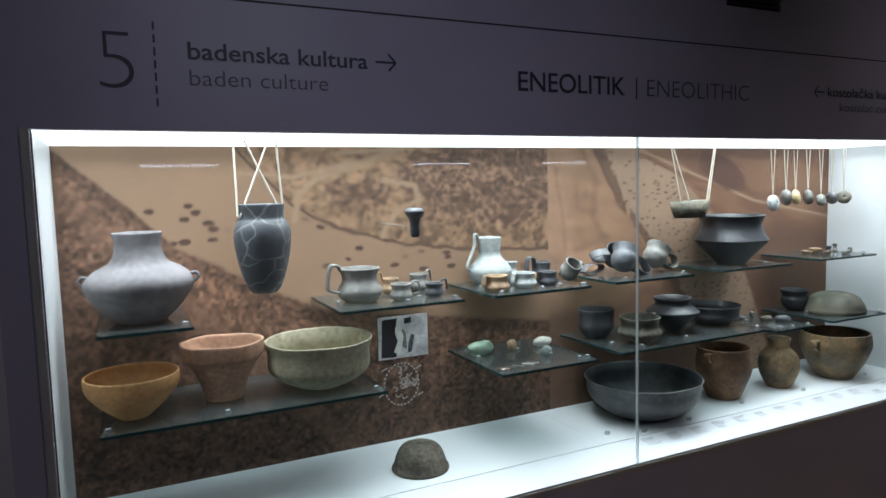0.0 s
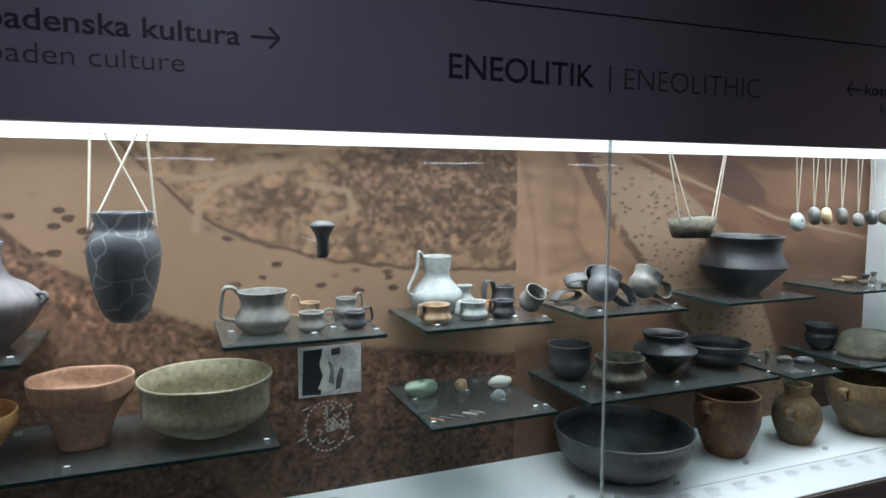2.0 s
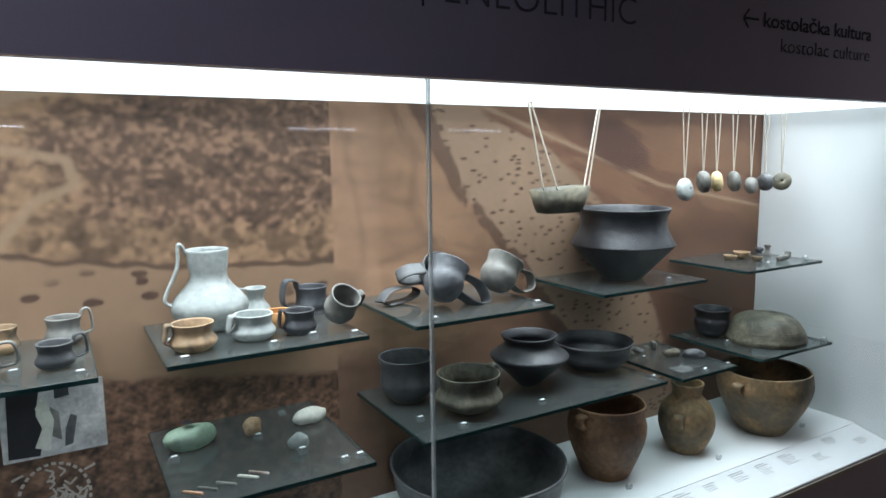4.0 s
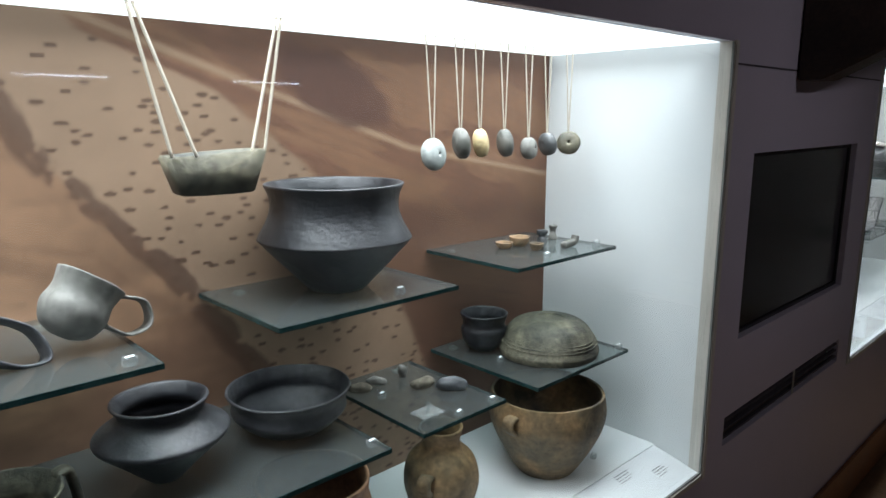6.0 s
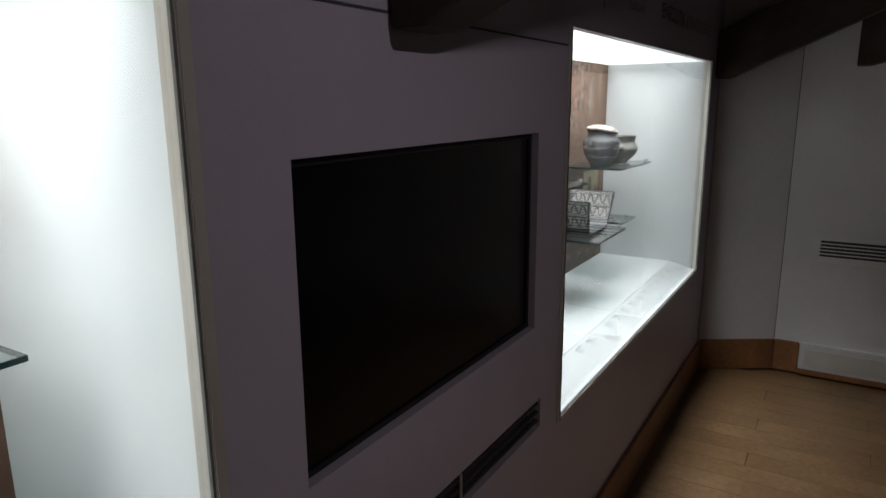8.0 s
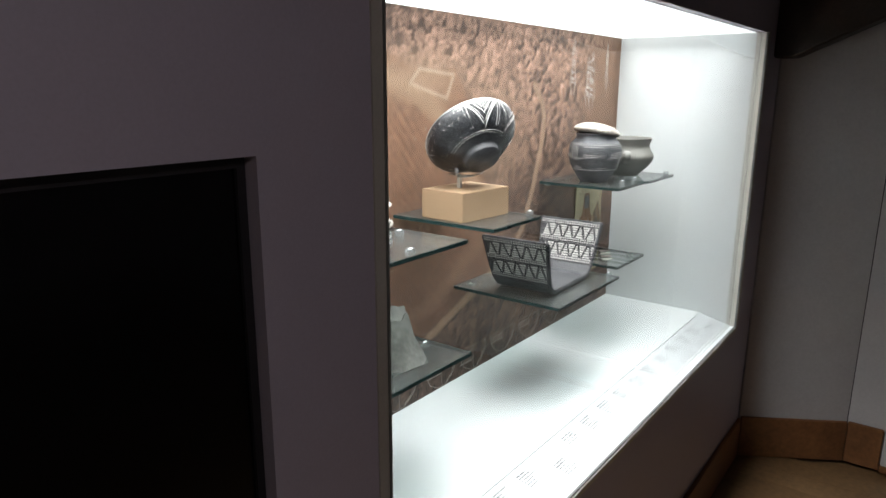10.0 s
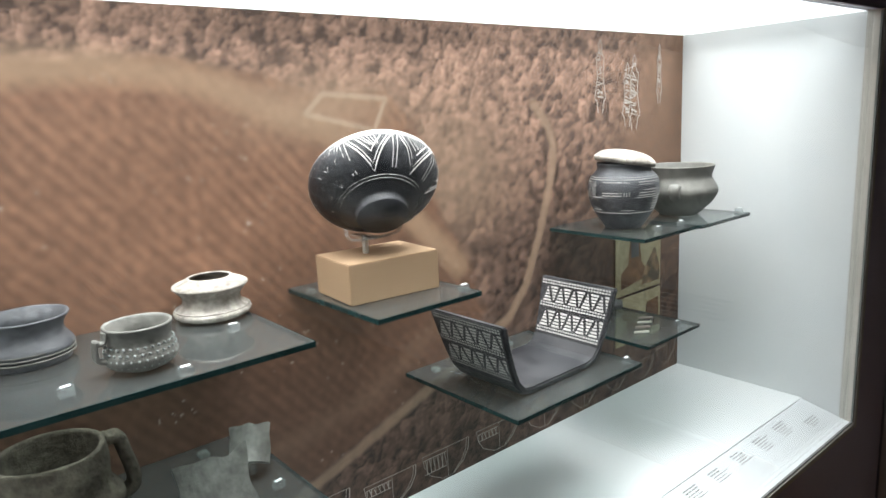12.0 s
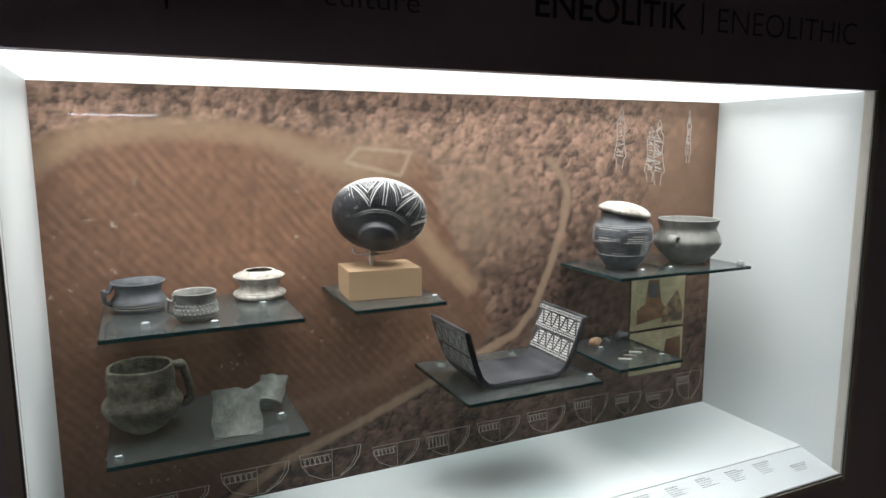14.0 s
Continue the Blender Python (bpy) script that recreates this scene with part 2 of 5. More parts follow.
def lathe(profile, wall=0.006, segs=56, squash=1.0, wobble=0.0, seed=0, steps=4, closed=False):
    """A thrown or hand-built vessel: an outer profile of (radius, height), rounded between its points, and an inner wall."""
    pts = []
    n = len(profile)
    for i in range(n - 1):
        p0, p1, p2, p3 = (Vector(profile[max(0, min(n - 1, i + k))]) for k in (-1, 0, 1, 2))
        for s in range(steps):
            t = s / steps
            pts.append(0.5 * (2 * p1 + (p2 - p0) * t + (2 * p0 - 5 * p1 + 4 * p2 - p3) * t * t + (3 * p1 - p0 - 3 * p2 + p3) * t ** 3))
    pts.append(Vector(profile[-1]))
    if not closed:
        rim = pts[-1]
        inner = [Vector((max(q.x - wall, 0.001), max(q.y, pts[0].y + wall))) for q in reversed(pts[1:])]
        pts = pts + [Vector((rim.x - wall * 0.15, rim.y + wall * 0.35)), Vector((rim.x - wall * 0.7, rim.y + wall * 0.35))] + inner
    bm = bmesh.new()
    rings = []
    for q in pts:
        ring = []
        for k in range(segs):
            a = 2 * math.pi * k / segs
            d = 1.0
            if wobble:
                d += wobble * noise.noise(Vector((math.cos(a) * 1.3 + seed * 3.1, math.sin(a) * 1.3, q.y * 9)))
            h = q.y + (wobble * 0.35 * noise.noise(Vector((math.cos(a) * 1.6, math.sin(a) * 1.6 + seed * 2.3, 5))) * max(abs(q.x), 0.02) if q.y > 0.01 else 0)
            ring.append(bm.verts.new((max(q.x, 0.001) * d * math.cos(a), max(q.x, 0.001) * d * math.sin(a) * squash, h)))
        rings.append(ring)
    for r0, r1 in zip(rings, rings[1:]):
        for k in range(segs):
            bm.faces.new((r0[k], r0[(k + 1) % segs], r1[(k + 1) % segs], r1[k]))
    bm.faces.new(list(reversed(rings[0])))
    bm.faces.new(rings[-1])
    return bm


def sweep(points, width, thick, closed=False, round_steps=10, bm=None, across=None):
    """A strap of rounded section along a smooth line through the points."""
    bm = bm or bmesh.new()
    pts, n = [], len(points)
    sub = 6
    for i in range(n - 1):
        p0, p1, p2, p3 = (Vector(points[max(0, min(n - 1, i + k))]) for k in (-1, 0, 1, 2))
        for s in range(sub):
            t = s / sub
            pts.append(0.5 * (2 * p1 + (p2 - p0) * t + (2 * p0 - 5 * p1 + 4 * p2 - p3) * t * t + (3 * p1 - p0 - 3 * p2 + p3) * t ** 3))
    pts.append(Vector(points[-1]))
    rings = []
    for i, q in enumerate(pts):
        d = (pts[min(i + 1, len(pts) - 1)] - pts[max(i - 1, 0)]).normalized()
        side = Vector(across) if across else Vector((0, 1, 0))
        side = (side - d * side.dot(d)).normalized()
        up = d.cross(side)
        ring = []
        for k in range(round_steps):
            a = 2 * math.pi * k / round_steps
            ca, sa = math.cos(a), math.sin(a)
            ring.append(bm.verts.new(q + side * (width / 2 * math.copysign(abs(ca) ** 0.6, ca)) + up * (thick / 2 * math.copysign(abs(sa) ** 0.8, sa))))
        rings.append(ring)
    for r0, r1 in zip(rings, rings[1:]):
        for k in range(round_steps):
            bm.faces.new((r0[k], r0[(k + 1) % round_steps], r1[(k + 1) % round_steps], r1[k]))
    bm.faces.new(list(reversed(rings[0])))
    bm.faces.new(rings[-1])
    return bm


def cord(bm, a, b, r=0.0022):
    a, b = Vector(a), Vector(b)
    d = b - a
    side = d.orthogonal()
    return sweep([a, a + d * 0.5, b], 2 * r, 2 * r, round_steps=6, bm=bm, across=side)


def hang_on(ob, bm):
    """Cords given in the world's place become parts of what they hold."""
    bpy.context.view_layer.update()
    bm.transform(ob.matrix_world.inverted())
    return part("cord", bm, M_CORD, ob, "pale cotton cord", smooth=True)


def line_print(bm, pts, width, y):
    """A flat printed line in the plane of a back panel, through (x, z) points."""
    for (xa, za), (xb, zb) in zip(pts, pts[1:]):
        d = Vector((xb - xa, zb - za))
        if d.length < 1e-6:
            continue
        nrm = Vector((-d.y, d.x)).normalized() * width / 2
        q = [(xa + nrm.x, za + nrm.y), (xb + nrm.x, zb + nrm.y), (xb - nrm.x, zb - nrm.y), (xa - nrm.x, za - nrm.y)]
        bm.faces.new([bm.verts.new((x, y, z)) for x, z in q])
    return bm


def pierced(x0, x1, z0, z1, y, depth, holes):
    """A board in the plane y with its face to the room, and openings with reveals of that depth."""
    bm = bmesh.new()
    xs = sorted({x0, x1, *[v for h in holes for v in h[:2]]})
    zs = sorted({z0, z1, *[v for h in holes for v in h[2:]]})
    inside = lambda x, z: any(h[0] < x < h[1] and h[2] < z < h[3] for h in holes)
    for xa, xb in zip(xs, xs[1:]):
        for za, zb in zip(zs, zs[1:]):
            if not inside((xa + xb) / 2, (za + zb) / 2):
                bm.faces.new([bm.verts.new(p) for p in ((xa, y, za), (xb, y, za), (xb, y, zb), (xa, y, zb))])
                bm.faces.new([bm.verts.new(p) for p in ((xa, y + depth, za), (xa, y + depth, zb), (xb, y + depth, zb), (xb, y + depth, za))])
    for a, b, c, d in holes:
        for p, q in (((a, c), (b, c)), ((b, c), (b, d)), ((b, d), (a, d)), ((a, d), (a, c))):
            bm.faces.new([bm.verts.new(v) for v in ((p[0], y, p[1]), (p[0], y + depth, p[1]), (q[0], y + depth, q[1]), (q[0], y, q[1]))])
    bmesh.ops.remove_doubles(bm, verts=bm.verts, dist=1e-5)
    return bm


def lettering(name, text, x, z, height, width, material, bold=0.0, y=WALL - 0.0015, label=""):
    """Flat letters on the wall, x at their left end and z at the foot of the line, fitted to height and width."""
    cu = bpy.data.curves.new(name, "FONT")
    cu.body, cu.size, cu.offset, cu.extrude = text, 1.0, bold, 0.0
    tmp = new("lettering_draft", cu)
    bpy.context.view_layer.update()
    me = bpy.data.meshes.new_from_object(tmp.evaluated_get(bpy.context.evaluated_depsgraph_get()))
    bpy.data.objects.remove(tmp)
    co = np.zeros(len(me.vertices) * 3)
    me.vertices.foreach_get("co", co)
    co = co.reshape(-1, 3)
    lo, hi = co.min(0), co.max(0)
    cap = 0.73
    out = np.zeros_like(co)
    out[:, 0] = x + (co[:, 0] - lo[0]) / (hi[0] - lo[0]) * width
    out[:, 1] = y
    out[:, 2] = z + co[:, 1] / cap * height
    me.vertices.foreach_set("co", out.ravel())
    faces = [tuple(p.vertices) for p in me.polygons]
    bpy.data.meshes.remove(me)
    root = list(range(len(out)))

    def find(i):
        while root[i] != i:
            root[i] = root[root[i]]
            i = root[i]
        return i

    for f in faces:
        for v in f[1:]:
            root[find(v)] = find(f[0])
    islands = {}
    for f in faces:
        islands.setdefault(find(f[0]), []).append(f)
    glyphs = []
    for group in sorted(islands.values(), key=lambda g: min(out[v, 0] for f in g for v in f)):
        a, b = min(out[v, 0] for f in group for v in f), max(out[v, 0] for f in group for v in f)
        if glyphs and min(b, glyphs[-1][1]) - a > 0.4 * min(b - a, glyphs[-1][1] - glyphs[-1][0]):
            glyphs[-1] = (glyphs[-1][0], max(b, glyphs[-1][1]), glyphs[-1][2] + group)
        else:
            glyphs.append((a, b, group))
    word = thing(name, pose(x, y, z), label or f"dark lettering reading {text}", "lettering")
    for a, b, group in glyphs:
        used = sorted({v for f in group for v in f})
        place = {v: i for i, v in enumerate(used)}
        lm = bpy.data.meshes.new("letter")
        lm.from_pydata([tuple(out[v] - np.array((x, y, z))) for v in used], [], [[place[v] for v in f] for f in group])
        lm.materials.append(material)
        new("letter", lm).parent = word
    return word


# ---- room shell ----
HOLES = [(A0, A1, SILL, TOP), (B0, B1, SILL, TOP), TV, (3.345, 4.225, 0.642, 0.720), (1.99, 2.24, 2.04, 2.12)]
solid("wall_showcase", pierced(-3.0, 6.452, 0.0, ROOM, WALL, 0.03, HOLES), M_WALL, "mauve-grey painted board wall with showcase openings", "wall", "structure")
solid("wall_behind_showcase", box(-3.0, 6.6, 2.2, 2.3, 0, ROOM), M_PLASTER, "plain wall behind the showcases", "wall", "structure")
solid("wall_corner", box(-0.205, 0.205, -0.03, 0.0, 0, ROOM), M_PLASTER, "grey plastered splayed corner wall", "wall", "structure",
      at=Matrix.Translation((6.56, 1.43, 0)) @ Matrix.Rotation(math.atan2(-0.357, 0.22), 4, "Z") @ Matrix.Translation((0, 0.03, 0)))
solid("wall_end", box(6.672, 6.79, -2.6, 1.253, 0, ROOM), M_PLASTER, "pale grey plastered end wall with a vent", "wall", "structure")
solid("wall_opposite", box(-3.0, 9.6, -2.72, -2.6, 0, ROOM), M_PLASTER, "plain wall across the room", "wall", "structure")
solid("wall_far_left", box(-3.1, -3.0, -2.6, 1.61, 0, ROOM), M_PLASTER, "plain wall at the far side", "wall", "structure")
solid("ceiling", box(-3.0, 6.8, -2.6, 2.3, ROOM, ROOM + 0.1), M_DARKWOOD, "dark timber ceiling", "ceiling", "structure")
solid("floor", box(-3.1, 6.9, -2.7, 2.3, -0.06, -0.012), M_FLOOR, "oak plank floor", "floor", "structure")
solid("pilaster", box(-0.5, 0.0, WALL - 0.012, WALL - 0.001, 0, 1.62, 0.002), M_PLASTER, "pale plaster strip beside the showcase", "wall", "structure")

# joints between the wall boards
def joint(x0, x1, z):
    solid("trim", box(x0, x1, WALL - 0.0012, WALL - 0.0002, z - 0.002, z + 0.002), M_GROOVE, "thin dark joint between wall boards", "trim", "structure")


joint(A1 + 0.014, B0 - 0.012, 1.58)
joint(-3.0, 3.585, 1.913)

# skirting
solid("baseboard", box(-3.0, 6.442, WALL - 0.014, WALL - 0.001, 0, 0.165, 0.003), M_SKIRT, "brown wooden skirting board", "skirting", "structure")
ang = math.atan2(-0.357, 0.22)
solid("baseboard", box(-0.203, 0.203, -0.014, -0.001, 0, 0.17, 0.003), M_SKIRT, "brown wooden skirting board", "skirting", "structure",
      at=Matrix.Translation((6.56, 1.43, 0)) @ Matrix.Rotation(ang, 4, "Z") @ Matrix.Translation((0, -0.001, 0)))
solid("baseboard", box(6.656, 6.671, 1.13, 1.25, 0, 0.17, 0.003), M_SKIRT, "brown wooden skirting board", "skirting", "structure")
solid("baseboard", box(6.642, 6.671, -2.5, 1.128, 0, 0.03, 0.003), M_SKIRT, "low brown skirting under the floor grille", "skirting", "structure")

heater = thing("floor_grille", pose(6.671, 0.4, 0.03), "grey metal convector grille at the foot of the wall", "grille")
part("casing", box(-0.028, 0, -0.72, 0.725, 0.0, 0.145, 0.003), M_PLASTER, heater)
part("grating", box(-0.031, -0.0285, -0.70, 0.70, 0.02, 0.115), M_FRAME, heater, "grey perforated grating")

vent = thing("wall_vent", pose(6.671, 0.8, 0.64), "white louvred air vent in the end wall", "vent")
part("frame", box(-0.006, 0, -0.33, 0.315, -0.02, 0.115, 0.002), M_PLASTER, vent)
part("slot", box(-0.008, -0.0062, -0.30, 0.285, 0.012, 0.096), M_BLACK, vent, "dark slot")
for k in range(4):
    part("slat", box(-0.013, -0.0082, -0.30, 0.285, 0.024 + 0.018 * k, 0.030 + 0.018 * k), M_PLASTER, vent)


# rafters come down to the wall
def rafter(x0, x1, y, z, run, slope=0.50, deep=0.22):
    bm = bmesh.new()
    prof = [(y, z), (y - 0.06, z), (y - run, z + slope * (run - 0.06)), (y - run, z + slope * run + deep), (y, z + deep)]
    lo = [bm.verts.new((x0 + 0.006 * noise.noise(Vector((a * 3, b, 1))), a, b)) for a, b in prof]
    hi = [bm.verts.new((x1 + 0.006 * noise.noise(Vector((a * 3, b, 7))), a, b)) for a, b in prof]
    bm.faces.new(lo)
    bm.faces.new(list(reversed(hi)))
    for k in range(5):
        bm.faces.new((lo[k], hi[k], hi[(k + 1) % 5], lo[(k + 1) % 5]))
    bmesh.ops.recalc_face_normals(bm, faces=bm.faces)
    bmesh.ops.bevel(bm, geom=list(bm.edges), offset=0.006, segments=1, affect="EDGES")
    return solid("roof_beam", bm, M_DARKWOOD, "dark brown old timber roof beam", "beam", "structure")


rafter(3.60, 3.718, WALL - 0.0015, 1.556, 1.7)
rafter(6.335, 6.45, WALL - 0.0015, 1.55, 1.7, 0.46)
rafter(6.50, 6.665, 1.02, 1.60, 1.2, 0.30)

# thin floor planks laid across the room
PLANK_W, PLANK_L = 0.118, 1.18
shared = {}
for i in range(34):
    for j in range(4):
        x = 2.66 + i * PLANK_W
        y = -2.3 + j * PLANK_L + (i % 3) * 0.37
        y1 = min(y + PLANK_L - 0.002, WALL - 0.0145)
        if x + PLANK_W > 6.66 or y > 1.4:
            continue
        key = (round(y1 - y, 3), (i * 7 + j * 3) % 3)
        if key not in shared:
            bm = box(0, PLANK_W - 0.0012, 0, y1 - y, -0.012, 0, 0.0)
            shared[key] = mesh_of("plank", bm, M_FLOOR)
        ob = new("plank", shared[key])
        ob.parent = bpy.data.objects["floor"]
        ob.location = (x, y, 0)

# ---- showcases ----
def showcase(x0, x1, word):
    lab = f"white-lined {word} showcase let into the wall, lit from above"
    case = thing("showcase", pose((x0 + x1) / 2, BACK, 0), lab, "showcase", "showcases in the wall")
    ox, oy = (x0 + x1) / 2, BACK
    def b(a, c, d, e, f, g, bev=0.0):
        return box(a - ox, c - ox, d - oy, e - oy, f, g, bev)
    part("case_floor", b(x0 + 0.0003, x1 - 0.0003, STRIP_Y, BACK + 0.03, CFLOOR - 0.03, CFLOOR), M_WHITE, case, "white lacquered case floor")
    part("side_panel", b(x0 - 0.02, x0, WALL + 0.031, BACK + 0.03, SILL - 0.012, TOP + 0.02), M_WHITE, case)
    part("side_panel", b(x1, x1 + 0.02, WALL + 0.031, BACK + 0.03, SILL - 0.012, TOP + 0.02), M_WHITE, case)
    part("light_diffuser", b(x0 + 0.001, x1 - 0.001, WALL + 0.034, BACK - 0.001, TOP, TOP + 0.012), M_LIGHT, case, "glowing white light panel")
    part("case_roof", b(x0 - 0.02, x1 + 0.02, WALL + 0.031, BACK + 0.03, TOP + 0.022, TOP + 0.04), M_WHITE, case)
    for xa, xb in ((x0 + 0.0005, x0 + 0.0025), (x1 - 0.0025, x1 - 0.0005)):
        part("reveal_liner", b(xa, xb, WALL + 0.001, WALL + 0.0305, SILL + 0.003, TOP), M_FRAME, case)
    bm = bmesh.new()
    prof = [(WALL + 0.001, SILL + 0.002), (STRIP_Y - 0.0005, CFLOOR - 0.002), (STRIP_Y - 0.0005, CFLOOR - 0.03), (WALL + 0.001, SILL - 0.01)]
    ends = [[bm.verts.new((x - ox, y - oy, z)) for y, z in prof] for x in (x0 + 0.003, x1 - 0.003)]
    bm.faces.new(ends[0])
    bm.faces.new(list(reversed(ends[1])))
    for k in range(4):
        bm.faces.new((ends[0][k], ends[1][k], ends[1][(k + 1) % 4], ends[0][(k + 1) % 4]))
    bmesh.ops.recalc_face_normals(bm, faces=bm.faces)
    part("caption_ledge", bm, M_LEDGE, case, "pale grey sloping ledge for captions")
    lamp = bpy.data.lights.new("case_lamp", "AREA")
    lamp.shape, lamp.size, lamp.size_y = "RECTANGLE", x1 - x0 - 0.06, 0.40
    lamp.energy, lamp.spread, lamp.color = CASE_WATTS * (x1 - x0), radians(106), (0.95, 1.0, 1.01)
    new("case_lamp", lamp).matrix_world = Matrix.Translation(((x0 + x1) / 2, (WALL + BACK) / 2 + 0.02, TOP - 0.004))
    for xa, xb in ((x0 - 0.012, x0 + 0.006), (x1 - 0.006, x1 + 0.012)):
        part("frame_post", b(xa, xb, WALL - (0.002 if word == "short" and xa < x0 else 0.007), WALL - 0.0005, SILL - 0.012, TOP + 0.002, 0.002), M_FRAME, case, "grey metal frame")
    part("frame_rail", b(x0 + 0.0065, x1 - 0.0065, WALL - 0.007, WALL - 0.0005, SILL - 0.012, SILL + 0.006, 0.002), M_FRAME, case, "grey metal frame")
    for xa, xb in ((x0 + 0.0065, x0 + 0.010), (x1 - 0.010, x1 - 0.0065)):
        part("gasket", b(xa, xb, WALL - 0.0045, WALL + 0.0005, SILL + 0.0065, TOP - 0.002), M_SEAL, case, "dark rubber gasket")
    part("gasket", b(x0 + 0.0105, x1 - 0.0105, WALL - 0.0045, WALL + 0.0005, SILL + 0.0065, SILL + 0.0095), M_SEAL, case, "dark rubber gasket")
    return case, b


case_a, ba = showcase(A0, A1, "long")
case_b, bb = showcase(B0, B1, "short")
SEAM = 1.636
for b, case, xa, xb in ((ba, case_a, A0 + 0.011, SEAM - 0.002), (ba, case_a, SEAM + 0.002, A1 - 0.011), (bb, case_b, B0 + 0.011, B1 - 0.011)):
    g = part("glass_pane", b(xa, xb, WALL + 0.008, WALL + 0.014, SILL + 0.001, TOP - 0.001), M_GLASS, case, "clear glass pane")
    g.visible_shadow = False
part("glass_joint", ba(SEAM - 0.0022, SEAM + 0.0022, WALL + 0.006, WALL + 0.015, SILL + 0.001, TOP - 0.001), M_JOINT, case_a, "bright joint between two glass panes")


# ---- printed back panels ----
rng = np.random.default_rng(4)


def fbm(x, z, scale, octaves=4, seed=0):
    out, amp, tot = np.zeros_like(x), 1.0, 0.0
    r = np.random.default_rng(seed)
    for _ in range(octaves):
        lat = r.random((64, 64))
        u, v = x * scale, z * scale
        i, j = np.floor(u).astype(int), np.floor(v).astype(int)
        a, b = u - i, v - j
        a, b = a * a * (3 - 2 * a), b * b * (3 - 2 * b)
        g = lambda p, q: lat[p % 64, q % 64]
        out += amp * ((g(i, j) * (1 - a) + g(i + 1, j) * a) * (1 - b) + (g(i, j + 1) * (1 - a) + g(i + 1, j + 1) * a) * b)
        tot += amp
        amp *= 0.55
        scale *= 2.03
    return out / tot


def blobs(x, z, scale, seed, squash=1.0):
    """Round clumps, light on their upper left, as tree crowns from the air: brightness, and distance to the clump."""
    r = np.random.default_rng(seed)
    off = r.random((64, 64, 2))
    tone = r.random((64, 64))
    u, v = x * scale, z * scale * squash
    i, j = np.floor(u).astype(int), np.floor(v).astype(int)
    best = np.full_like(x, 9.0)
    lit = np.zeros_like(x)
    ton = np.zeros_like(x)
    for di in (-1, 0, 1):
        for dj in (-1, 0, 1):
            p, q = (i + di) % 64, (j + dj) % 64
            dx = u - (i + di + off[p, q, 0])
            dz = v - (j + dj + off[p, q, 1])
            d = np.hypot(dx, dz)
            near = d < best
            best = np.where(near, d, best)
            lit = np.where(near, -dx * 0.35 + dz * 0.6, lit)
            ton = np.where(near, tone[p, q], ton)
    return lit, best, ton


def along(x, z, pts):
    """Distance to a line through the points."""
    best = np.full_like(x, 9.0)
    for (xa, za), (xb, zb) in zip(pts, pts[1:]):
        dx, dz = xb - xa, zb - za
        t = np.clip(((x - xa) * dx + (z - za) * dz) / (dx * dx + dz * dz), 0, 1)
        best = np.minimum(best, np.hypot(x - xa - t * dx, z - za - t * dz))
    return best


def edge(v, pts):
    """Height of the line through the points over v."""
    return np.interp(v, [p[0] for p in pts], [p[1] for p in pts])


def blend(c, mask, colour):
    m = np.clip(mask, 0, 1)[..., None]
    return c * (1 - m) + np.array(colour) * m


def soft(v, w):
    return np.clip(v / w + 0.5, 0, 1)


def print_a(x, z):
    x = 3.235 + (x - 3.235) / 1.022
    n1, n2, n3 = fbm(x, z, 4, 5, 1), fbm(x, z, 22, 4, 2), fbm(x, z, 70, 3, 3)
    shape = (*x.shape, 3)
    c = np.ones(shape) * np.array((0.41, 0.26, 0.16))
    c *= (0.86 + 0.28 * n1)[..., None]
    # stony ground above the dark bank
    bank = edge(x, [(0.1, 2.1), (0.55, 1.70), (0.591, 1.63), (0.766, 1.441), (0.903, 1.37), (1.123, 1.307), (1.288, 1.283), (1.70, 1.256)]) + 0.02 * (n2 - 0.5)
    left = x < 1.682
    up = soft(z - bank, 0.012) * left
    fine_a, fine_b = fbm(x, z, 95, 3, 71), fbm(x, z * 1.5, 40, 4, 72)
    scrub = np.clip(0.72 + 2.4 * (fine_a - 0.5) + 1.6 * (fine_b - 0.5), 0.60, 1.35)
    c = blend(c, up, (0.37, 0.225, 0.13))
    dense = soft(1.0 - np.hypot((x - 1.47) / 0.36, (z - 1.495) / 0.155) + 0.7 * (n2 - 0.5) + 0.5 * (n1 - 0.5), 0.22) * up
    dense = np.maximum(dense, 0.8 * up * soft(1.0 - np.hypot((x - 0.98) / 0.10, (z - 1.47) / 0.055) + 1.3 * (n2 - 0.5), 0.25))
    c = np.where((dense > 0)[..., None], blend(c, dense * 0.80, (0.20, 0.115, 0.075)) * (1 - 0.6 * dense[..., None] * (1 - scrub[..., None])), c)
    c = c * (1 - up[..., None] * (1 - np.clip(1 + 1.5 * (fine_b - 0.5) + 0.9 * (fine_a - 0.5), 0.45, 1.45))[..., None])
    fringe = up * soft(0.075 - (z - bank), 0.03) * soft(x - 1.0, 0.2)
    c = c * (1 - 0.45 * (fringe * soft(n2 - 0.5, 0.2))[..., None])
    c = blend(c, soft(0.006 - np.abs(z - bank), 0.006) * left * (x > 0.5) * 0.8, (0.10, 0.055, 0.035))
